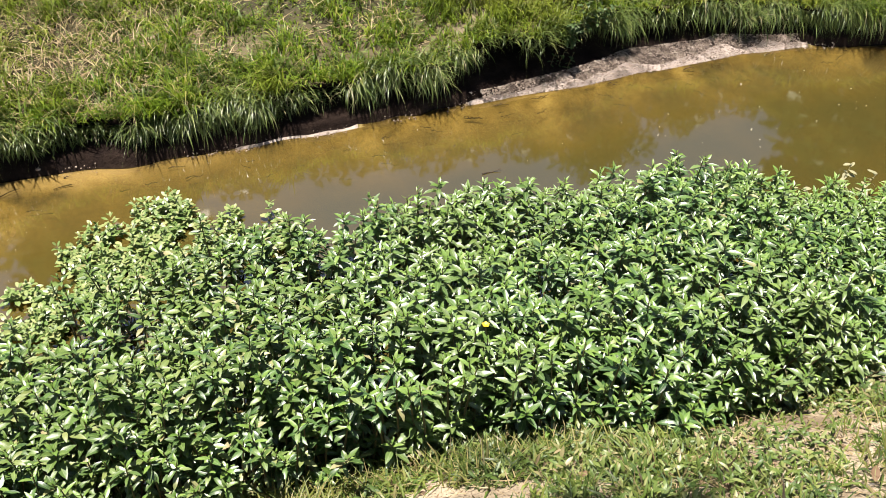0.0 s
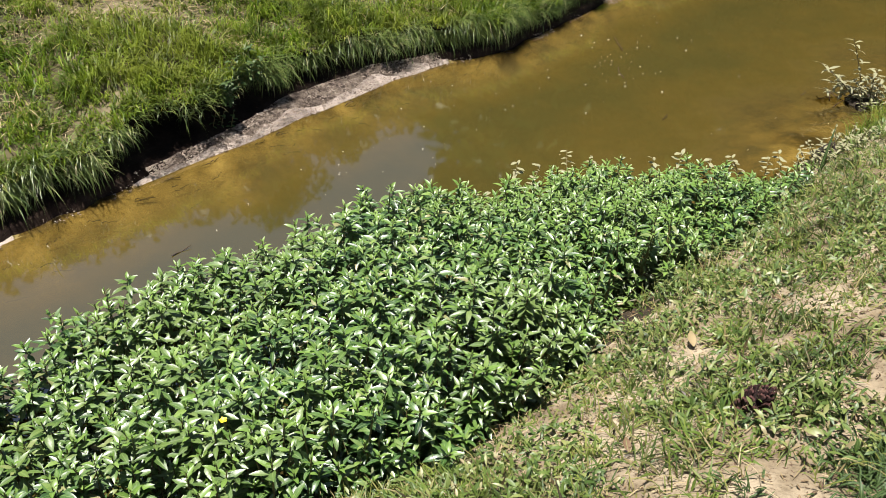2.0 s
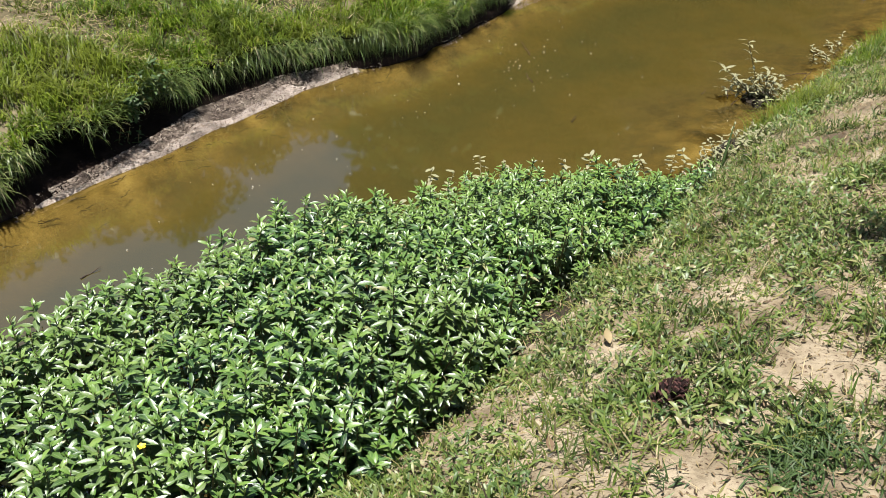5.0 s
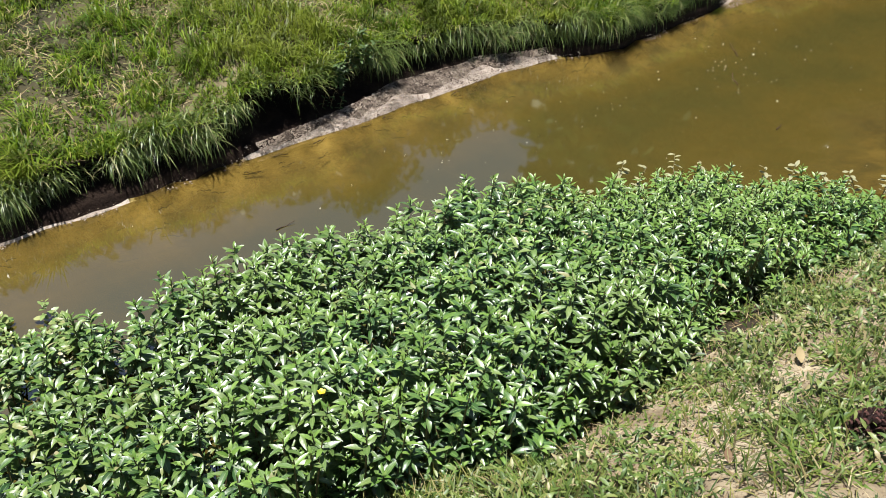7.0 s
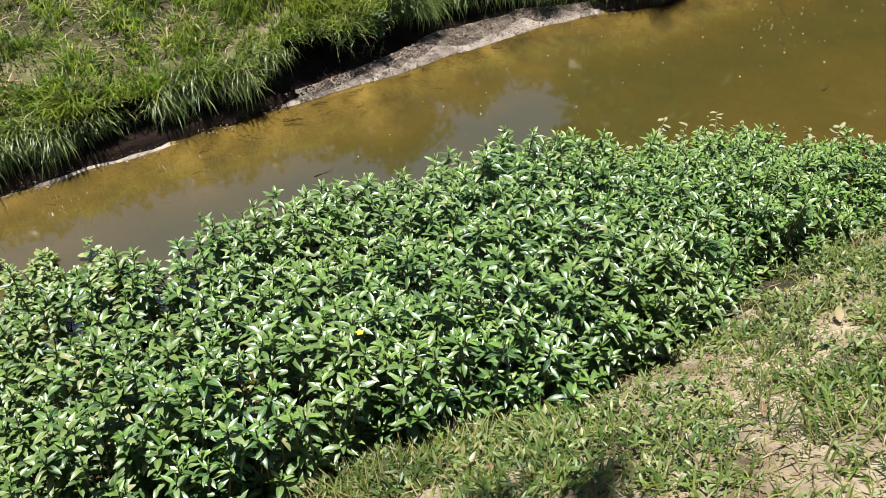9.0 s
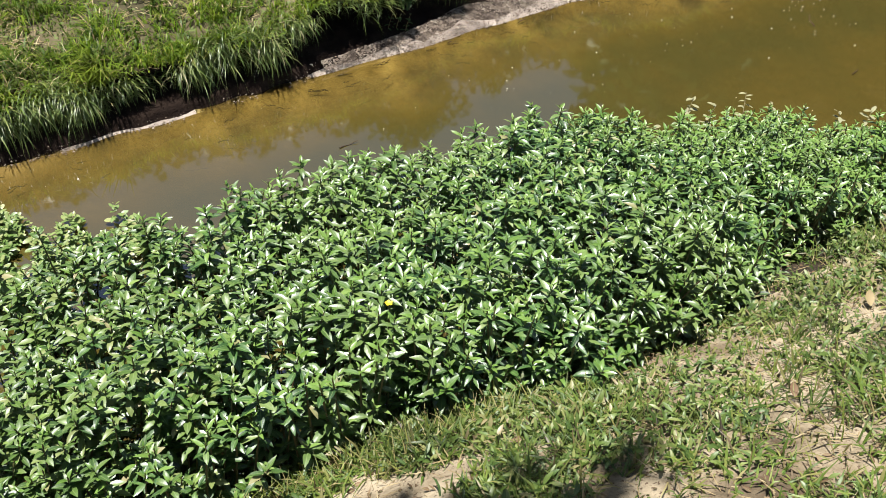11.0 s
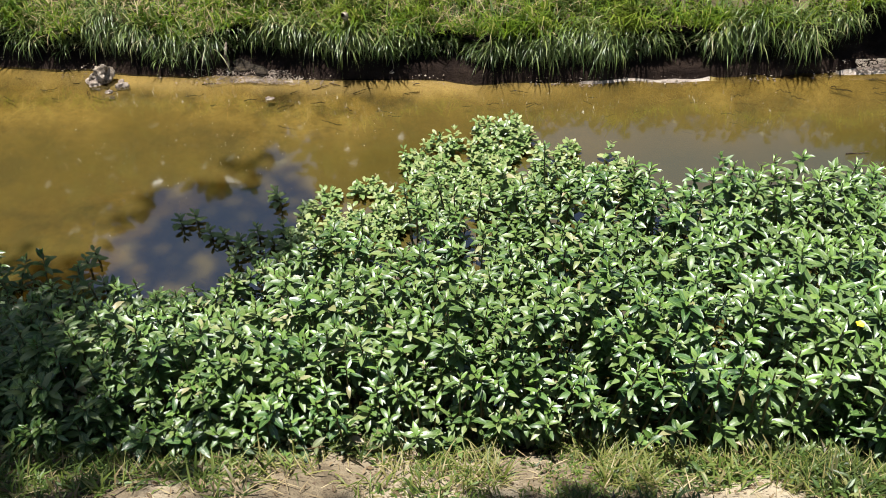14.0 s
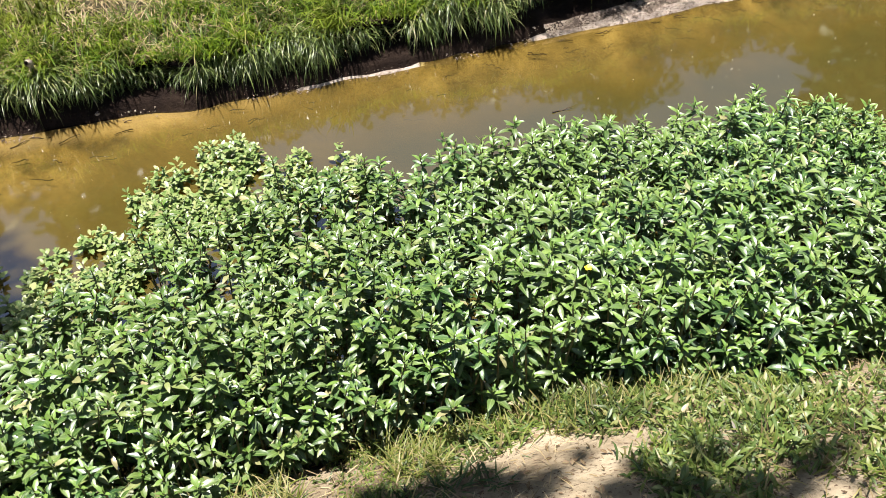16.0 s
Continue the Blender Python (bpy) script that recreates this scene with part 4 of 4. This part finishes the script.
def near_straw():
    n = 11000
    x, y = rng.uniform(-1.2, 5.2, n), rng.uniform(1.4, 2.62, n)
    base = np.stack([x, y, near_z(x, y) + rng.uniform(0.001, 0.012, n)], 1)
    return strips(base, rng.uniform(0, 6.28, n), rng.normal(0.05, 0.15, n), rng.uniform(-0.2, 0.4, n), rng.uniform(0.01, 0.05, n), rng.uniform(0.001, 0.0025, n), BLADE)


def near_litter():
    n = 8000
    x, y = rng.uniform(-1.2, 4.6, n), rng.uniform(1.4, 2.62, n)
    base = np.stack([x, y, near_z(x, y) + 0.003], 1)
    le = rng.uniform(0.006, 0.017, n)
    return strips(base, rng.uniform(0, 6.28, n), rng.normal(0.1, 0.2, n), rng.uniform(-0.5, 0.6, n), le, le * rng.uniform(0.3, 0.6, n), (0.3, 1.0, 0.8, 0.1), 3, 0.3, rng.normal(0, 0.5, n))


def broad_weeds():
    n = 7500
    x, y = rng.uniform(0.8, 4.2, n), 2.5 - 0.95 * rng.random(n) ** 1.4
    keep = (bare_near(x, y) < 0.1) & (vn(x, y, 0.17, 66) > -0.2)
    x, y = np.repeat(x[keep], 4), np.repeat(y[keep], 4)
    n = len(x)
    base = np.stack([x + rng.normal(0, 0.01, n), y + rng.normal(0, 0.01, n), near_z(x, y) + rng.uniform(0, 0.03, n)], 1)
    le = rng.uniform(0.012, 0.029, n)
    return strips(base, rng.uniform(0, 6.28, n), rng.uniform(0.1, 1.2, n), rng.uniform(0.1, 0.9, n), le, le * rng.uniform(0.22, 0.36, n), LANCE, 3, 0.2, rng.normal(0, 0.35, n))


thing("broad_weeds", broad_weeds(), [BROADWEED], "yellow-green broad-leaved weeds beside the mat", "weeds", "stuff")
thing("bank_weeds", near_weeds(), [WEED], "patchy low weeds covering the sandy near bank", "weeds", "stuff")
thing("fringe_grass", near_grass(), [FRINGE], "thin yellow-green grass tufts on the near bank", "grass", "stuff")
thing("shore_grass", grass_patch(5600, 3.85, 6.2, 2.42, 2.61, 0.06, 0.14), [GRASS], "bright green grass along the near shore", "grass", "stuff")
thing("straw_litter", near_straw(), [STRAW], "tan straw scattered over sand and weeds", "litter", "stuff")
thing("leaf_litter", near_litter(), [BROWN_LEAF], "curled brown leaf scraps on the sand", "litter", "stuff")

# tufts of darker weed on the sand
TUFT_BLADES = [leaf_mesh("blade", 0.055, r, b, (0.5, 1.0, 0.8, 0.06), DARKWEED, 0.25) for r, b in ((0.10, 0.5), (0.13, 1.0), (0.08, 0.2))]


def weed_tuft(x, y, spread, count, label):
    root = new("weed_tuft")
    tagged(root, label, "weed", "weed tufts")
    root.location = (x, y, float(near_z(np.array(x), np.array(y))))
    for i in range(int(count * 1.6)):
        dx, dy = rng.normal(0, spread, 2)
        dz = float(near_z(np.array(x + dx), np.array(y + dy))) - root.location.z
        part("blade", TUFT_BLADES[rng.integers(3)], root, "", leaf_pose(dx, dy, dz, rng.uniform(0, 6.28), rng.uniform(0.2, 1.2), rng.normal(0, 0.3), rng.uniform(0.35, 0.85)))


for x, y, spread, count in ((1.815, 1.915, 0.022, 16), (1.87, 1.93, 0.02, 12), (1.82, 1.66, 0.05, 160), (1.80, 1.75, 0.03, 60), (1.77, 1.69, 0.04, 110), (1.86, 1.70, 0.03, 60), (1.70, 1.66, 0.04, 50), (1.88, 1.68, 0.04, 40), (2.62, 1.95, 0.025, 30), (2.05, 1.9, 0.03, 30), (1.5, 2.05, 0.03, 26), (1.95, 2.05, 0.03, 26), (2.3, 1.85, 0.03, 28), (1.62, 1.85, 0.025, 24), (2.45, 2.2, 0.03, 24), (1.25, 2.2, 0.03, 26), (0.55, 2.26, 0.04, 26), (0.65, 2.21, 0.04, 26), (0.62, 2.30, 0.03, 20), (0.74, 2.33, 0.03, 30), (0.80, 2.31, 0.025, 22), (1.04, 2.41, 0.02, 22), (1.12, 2.22, 0.03, 26), (1.30, 2.17, 0.03, 26), (1.05, 2.2, 0.03, 20), (2.9, 2.05, 0.03, 24)):
    weed_tuft(x, y, spread, count, "dark green tuft of coarse weed on sand")

# ---------------------------------------------------------------- loose things
def blob(name, size, seed, mat, rough=0.35, sub=3):
    bm = bmesh.new()
    bmesh.ops.create_icosphere(bm, subdivisions=sub, radius=0.5)
    for w in bm.verts:
        d = 1 + rough * noise.noise(w.co * 2.2 + Vector((seed, 0, 0))) + 0.4 * rough * noise.noise(w.co * 6 + Vector((0, seed, 0)))
        w.co = Vector((w.co.x * size[0], w.co.y * size[1], w.co.z * size[2])) * d
    me = bpy.data.meshes.new(name)
    bm.to_mesh(me)
    bm.free()
    me.materials.append(mat)
    for f in me.polygons:
        f.use_smooth = True
    return me


def pine_cone(x, y, z):
    root = new("pine_cone")
    tagged(root, "dark brown open pine cone lying on sand", "pine cone")
    root.matrix_basis = Matrix.Translation((x, y, z)) @ Matrix.Rotation(-0.5, 4, "Z") @ Matrix.Rotation(radians(36), 4, "Y") @ Matrix.Diagonal((0.6, 0.6, 0.8, 1))
    part("core", blob("core", (0.045, 0.045, 0.095), 2, CONE, 0.1, 2), root, "", Matrix.Translation((0, 0, 0.01)))
    bm = bmesh.new()
    bmesh.ops.create_cube(bm, size=1)
    bmesh.ops.subdivide_edges(bm, edges=bm.edges[:], cuts=1, use_grid_fill=True)
    for w in bm.verts:
        t = w.co.x + 0.5
        w.co = Vector((t * 0.034, w.co.y * (0.004 + 0.012 * t), w.co.z * (0.0015 + 0.0028 * t) + 0.007 * t * t - 0.004 * abs(w.co.y)))
    me = bpy.data.meshes.new("scale")
    bm.to_mesh(me)
    bm.free()
    me.materials.append(CONE)
    for i in range(56):
        f = i / 55
        r = 0.021 * math.sin(math.pi * (0.12 + 0.8 * f)) ** 0.7
        a = i * 2.39996
        part("scale", me, root, "", leaf_pose(r * 0.6 * math.cos(a), r * 0.6 * math.sin(a), -0.035 + 0.085 * f, a + 0.1 * math.sin(3.0 * i), 0.0 + 1.0 * f + 0.12 * math.sin(5.0 * i), 0, 0.75 + 0.55 * math.sin(math.pi * min(1, f + 0.15))))


pine_cone(1.838, 1.945, float(near_z(np.array(1.838), np.array(1.945))) + 0.004)

rock = tagged(new("rock", blob("rock", (0.055, 0.045, 0.05), 5, STONE, 1.1, 4)), "pale crusted rock at the far waterline", "rock")
rock.location = (-0.845, 3.935, 0.028)
for name, label, x, y, z, size, seed in (
    ("rock", "flat grey-brown rock beside the pale one", -0.865, 3.92, 0.004, (0.055, 0.04, 0.025), 7),
    ("rock", "low brown rock in shallow water", -0.775, 3.915, 0.003, (0.04, 0.03, 0.02), 9),
    ("pebble", "small round pebble in shallow water", -0.80, 3.865, 0.004, (0.02, 0.018, 0.015), 11),
    ("pebble", "ochre pebble just under the waterline", -0.27, 3.85, 0.002, (0.024, 0.016, 0.011), 13),
    ("pebble", "pale wet pebble at the foot of the bank", 0.115, 4.0, 0.012, (0.03, 0.02, 0.02), 15),
    ("pebble", "grey pebble half sunk in sand", 2.46, 1.72, 0.0, (0.06, 0.045, 0.03), 17),
    ("mud_lump", "crumbly dark mud lump fallen from the bank", -0.39, 4.01, 0.015, (0.09, 0.05, 0.03), 19),
    ("mud_lump", "crumbly mud lump at the water's edge", -0.31, 4.0, 0.008, (0.08, 0.05, 0.025), 21),
    ("mud_lump", "dark mud lump under the hanging grass", -0.50, 4.06, 0.05, (0.07, 0.06, 0.06), 23),
    ("mud_lump", "dark wet heap of debris under silted leaves", 3.69, 2.58, 0.0, (0.15, 0.09, 0.05), 25),
    ("mud_lump", "dark wet debris caught below the seedling", 4.38, 2.75, -0.002, (0.18, 0.11, 0.035), 27),
):
    if z == 0.0:
        z = float(near_z(np.array(x), np.array(y))) + 0.005
    me = blob(name, size, seed, MUD_AND_MAT_SHADE if name == "mud_lump" else CRUMB, 0.9)
    tagged(new(name, me), label, name.replace("_", " "), "loose " + name.replace("_", " ") + "s").location = (x, y, z)

root_bit = thing("root", tube([(0, 0.03, 0.07), (0.004, 0.0, 0.06), (0.0, -0.012, 0.04), (0.006, -0.01, 0.012), (0.002, -0.004, -0.01)], (0.002, 0.006, 0.006, 0.004, 0.002), 8), [STONE], "bare pale root hanging from the bank", "root")
root_bit.location = (-0.435, 4.0, 0.03)
chip = thing("wood_chip", tube([(0, 0.02, -0.03), (0.003, -0.01, 0.012), (0.004, -0.03, 0.03), (0.0, -0.042, 0.036)], (0.004, 0.010, 0.012, 0.007), 7), [STONE], "pale splinter of wood stuck in the grass", "wood chip")
chip.location = (-0.03, 4.03, 0.19)

# fallen leaves
for x, y, s in ((2.055, 2.176, 0.8), (1.62, 2.05, 0.6), (1.42, 2.28, 0.6), (2.3, 2.1, 0.6), (1.95, 1.75, 0.6), (2.5, 2.25, 0.7), (1.2, 2.3, 0.5), (2.75, 2.3, 0.7), (0.55, 2.33, 0.5)):
    m = leaf_mesh("fallen_leaf", 0.05 * s, 0.5, -0.7, OVAL, BROWN_LEAF if s < 0.75 else STRAW, 0.35)
    ob = tagged(new("fallen_leaf", m), "curled dry tan leaf lying on the weeds", "leaf", "fallen leaves")
    ob.matrix_basis = leaf_pose(x, y, float(near_z(np.array(x), np.array(y))) + 0.012, rng.uniform(0, 6.28), 0.08)


def twig(x, y, z, a, length):
    p = [(0, 0, 0)]
    for i in range(4):
        a2 = a + rng.normal(0, 0.12)
        p.append((p[-1][0] + math.cos(a2) * length / 4, p[-1][1] + math.sin(a2) * length / 4, rng.uniform(-0.004, 0.006)))
    ob = thing("twig", tube(p, np.linspace(0.0020, 0.0009, 5), 5), [TWIG], "dark waterlogged twig in the shallows", "twig", "", "twigs in the shallows")
    ob.location = (x, y, z)


for i in range(120):
    x = rng.uniform(-1.2, 4.5)
    f = rng.random() ** 1.5
    y = float(far_shore(np.array(x))) - 0.02 - 0.22 * f
    twig(x, y, -0.003 - 0.02 * f, rng.choice([0.15, 2.9, 0.1, -0.3]) + rng.normal(0, 0.35), rng.uniform(0.02, 0.07))
for x, y, a, le in ((3.95, 3.75, 0.9, 0.16), (3.7, 3.55, 0.8, 0.12), (1.5, 3.62, 0.2, 0.07), (4.2, 2.95, 0.1, 0.05), (4.25, 2.84, 0.3, 0.16), (4.2, 2.80, 0.0, 0.18), (4.35, 2.8, 2.6, 0.15), (4.3, 2.72, 0.8, 0.12), (4.4, 2.78, 0.4, 0.14), (4.3, 2.78, 1.2, 0.14), (4.45, 2.74, 2.9, 0.16), (3.56, 2.60, 0.2, 0.13), (3.66, 2.62, 2.9, 0.14), (3.7, 2.6, 0.5, 0.12), (4.75, 2.68, 0.2, 0.15), (4.85, 2.7, 2.8, 0.14), (3.5, 3.2, 0.3, 0.05)):
    twig(x, y, 0.003, a, le)


def specks():
    sets = []
    for n, cx, cy, sx, sy, lo, hi in ((45, 3.9, 3.72, 0.3, 0.14, 0.005, 0.011), (30, 2.6, 3.7, 0.5, 0.15, 0.003, 0.007), (170, -0.45, 3.55, 0.35, 0.12, 0.0015, 0.004), (18, 3.5, 3.2, 0.8, 0.3, 0.004, 0.008), (12, 1.2, 3.7, 0.8, 0.12, 0.002, 0.005)):
        x, y = rng.normal(cx, sx, n), rng.normal(cy, sy, n)
        base = np.stack([x, y, np.full(n, 0.003)], 1)
        le = lo + (hi - lo) * rng.random(n) ** 2
        sets.append(strips(base, rng.uniform(0, 6.28, n), np.zeros(n), np.zeros(n), le, le * rng.uniform(0.4, 0.9, n), OVAL, 3, 0.2))
    return joined(*sets)


thing("floating_specks", specks(), [FOAM], "pale petals and specks floating on the water", "debris", "stuff")


def mud_crumbs():
    # most on the wide mud strip, a broken line of them along the rest of the shore, one heap
    along = rng.uniform(-1.4, 4.6, 2400)
    along = along[vn(along, 0 * along, 0.12, 81) > 0.05]
    x = np.concatenate([rng.uniform(1.66, 3.15, 6500), along, rng.normal(-0.33, 0.08, 1500), rng.uniform(4.4, 4.8, 900)])
    n = len(x)
    f = np.where((x > 1.6) & (x < 3.15), 1 - 1.05 * rng.random(n) ** 1.5, rng.uniform(-0.5, 0.5, n))
    fs, bf = far_shore(x), bank_foot(x)
    y = fs + np.maximum(bf - fs, 0.03) * f
    z = 0.003 + 0.028 * np.maximum(f, 0) + np.where((x > 1.6) & (x < 3.15), 0.008 * np.clip(f * 6, 0, 1), 0.0)
    r = np.where(x > 1.6, 0.0010 + 0.0036 * rng.random(n) ** 3, 0.0008 + 0.003 * rng.random(n) ** 3)
    corner = np.array([[a, b, c] for a in (-1, 1) for b in (-1, 1) for c in (-0.6, 0.6)], float)
    v = np.stack([x, y, z], 1)[:, None] + corner[None] * r[:, None, None] * rng.uniform(0.25, 1, (len(x), 8, 3))
    q = np.array([[0, 1, 3, 2], [4, 6, 7, 5], [0, 4, 5, 1], [2, 3, 7, 6], [0, 2, 6, 4], [1, 5, 7, 3]])
    return v.reshape(-1, 3), (np.arange(len(x))[:, None, None] * 8 + q[None]).reshape(-1, 4), np.full((len(x) * 8, 2), 0.25)


thing("mud_crumbs", mud_crumbs(), [CRUMB], "lumpy crumbs of brown and pale drying mud", "mud", "stuff", smooth=False)

# ---------------------------------------------------------------- trees out of the picture: their shade and reflections
def crown_leaves(centres, per, leaf):
    c = np.array([p[:3] for p in centres])
    r = np.array([p[3] for p in centres])
    who = np.repeat(np.arange(len(c)), (per * r ** 2).astype(int))
    n = len(who)
    d = rng.normal(0, 1, (n, 3))
    d *= (rng.random(n) ** 0.4 / np.linalg.norm(d, axis=1))[:, None]
    base = c[who] + d * r[who][:, None] * np.array([1, 1, 0.7])
    le = leaf * rng.uniform(0.6, 1.3, n)
    return strips(base, rng.uniform(0, 6.28, n), rng.uniform(-0.7, 0.7, n), rng.uniform(0, 0.8, n), le, le * 0.55, (0.3, 1.0, 0.2), 2, 0.0, rng.normal(0, 0.4, n))


def tree(x, y, z, height, centres, per, leaf, trunk_r, label):
    root = new("tree")
    tagged(root, label, "tree", "trees round the stream")
    root.location = (x, y, z)
    lean = rng.normal(0, 0.3, 2)
    p = np.array([(0, 0, -0.2), (lean[0] * 0.2, lean[1] * 0.2, height * 0.3), (lean[0] * 0.6, lean[1] * 0.6, height * 0.6), (lean[0], lean[1], height)])
    v, q, u = tube(p, (trunk_r * 1.25, trunk_r, trunk_r * 0.7, trunk_r * 0.15), 9)
    part("trunk", quad_mesh("trunk", v, q, [BARK], uv=u), root)
    o = np.array((x, y, z))
    rel = [(*(np.array(cn[:3]) - o), cn[3]) for cn in centres]
    for cx, cy, cz, r in rel:
        h = min(max(cz - 0.35 * math.hypot(cx, cy), height * 0.25), height * 0.9)
        s = np.array([np.interp(h, p[:, 2], p[:, 0]), np.interp(h, p[:, 2], p[:, 1]), h])
        e = np.array((cx, cy, cz))
        v, q, u = tube([s, s + (e - s) * 0.5 + np.array((0, 0, 0.12 * r)), e], (trunk_r * 0.25, trunk_r * 0.13, trunk_r * 0.05), 6)
        part("limb", quad_mesh("limb", v, q, [BARK], uv=u), root)
    v, q, u = crown_leaves(rel, per, leaf)
    part("crown", quad_mesh("crown", v, q, [TREE_LEAF], uv=u), root, "leafy uneven crown")


def above(x, y, z, r):
    """The clump of leaves at height z whose shade falls on the ground at x, y."""
    k = (z - 0.25) / SUN_DIR.z
    return (x + SUN_DIR.x * k, y + SUN_DIR.y * k, z, r)


tree(-2.3, 0.7, 0.9, 6.0, [above(-0.87, 2.60, 4.6, 0.58), above(-1.85, 2.9, 5.2, 0.8), above(-0.27, 3.37, 4.8, 0.20), above(-0.50, 3.36, 4.8, 0.10), above(-0.14, 3.10, 4.8, 0.13), above(-0.50, 3.08, 4.8, 0.15), above(-0.34, 3.22, 4.8, 0.17), above(-0.62, 2.98, 4.8, 0.14), above(-0.36, 2.40, 4.4, 0.24), above(0.05, 1.98, 4.2, 0.28), above(0.5, 2.08, 4.0, 0.25), above(0.95, 1.94, 4.1, 0.26), above(2.72, 1.76, 4.3, 0.14), above(0.60, 2.21, 4.3, 0.17), above(0.56, 2.22, 4.7, 0.16), above(0.50, 2.27, 4.5, 0.11), above(0.72, 2.25, 4.6, 0.13), above(0.80, 2.22, 4.4, 0.11), above(0.92, 2.24, 4.7, 0.06), above(0.68, 2.27, 4.9, 0.12), above(0.0, 2.13, 4.4, 0.18), above(0.2, 2.12, 4.5, 0.17), above(-0.75, 2.6, 5.1, 0.38), above(1.00, 2.14, 4.6, 0.09), above(1.14, 2.09, 4.4, 0.10), above(1.28, 2.07, 4.5, 0.08), above(0.74, 2.31, 4.6, 0.07), above(0.44, 2.24, 4.6, 0.10), above(-0.22, 2.15, 4.3, 0.10), above(0.52, 2.23, 4.3, 0.13), above(-0.25, 3.02, 4.8, 0.10), above(-0.42, 3.28, 4.8, 0.12), above(-0.2, 3.2, 4.8, 0.13), above(-1.9, 2.2, 4.9, 0.9), above(0.3, 1.3, 4.8, 0.6), above(1.2, 1.2, 4.6, 0.5), above(2.0, 1.1, 4.3, 0.3), above(2.75, 1.25, 4.3, 0.4)], 2300, 0.075, 0.16, "broadleaf tree leaning over the bank, dappling its shade")
for x, y, h, label in ((-13.5, 9.5, 11.5, "tall leafy tree beyond the field"), (-9.5, 13.5, 12.5, "tall leafy tree beyond the field"), (-5.6, 16.5, 10.2, "leafy tree beyond the field"), (-1.6, 17.5, 11.5, "leafy tree beyond the field"), (15.8, 13.0, 12.5, "tall dark tree along the stream"), (18.2, 9.3, 13.5, "tall dark tree along the stream"), (19.4, 5.6, 13.0, "tall dark tree along the stream"), (21, 1.8, 13.0, "tall dark tree along the stream")):
    cs = []
    for i in range(15):
        f = 0.28 + 0.7 * i / 14
        rr = 0.27 * h * math.sin(math.pi * min(1, 0.15 + 0.83 * f)) + 0.3
        a = i * 2.4
        cs.append((x + rr * 0.6 * math.cos(a), y + rr * 0.6 * math.sin(a), 0.5 + h * f, 0.5 * rr + 0.5))
    tree(x, y, 0.5, h, cs, 220, 0.48, 0.2, label)
# a row of even-topped trees beyond the field
for i, (x, top) in enumerate(((-0.5, 9.5), (1.7, 9.55), (3.9, 9.5), (6.0, 9.6), (8.2, 9.6), (10.1, 10.6), (12.2, 9.6), (14.4, 9.5))):
    cs = []
    for k in range(10):
        a, r = k * 2.4, 1.15 * ((k + 0.5) / 10) ** 0.5
        cs.append((x + r * math.cos(a), 17.5 + r * math.sin(a), top - 0.55 - 0.25 * rng.random(), 0.75))
    for k in range(8):
        cs.append((x + 1.0 * math.cos(k * 2.4), 17.5 + 1.0 * math.sin(k * 2.4), top * (0.35 + 0.07 * k) - 0.3, 1.0))
    tree(x, 17.5, 0.5, top - 1.2, cs, 420, 0.2, 0.17, "leafy tree in an even row beyond the field")
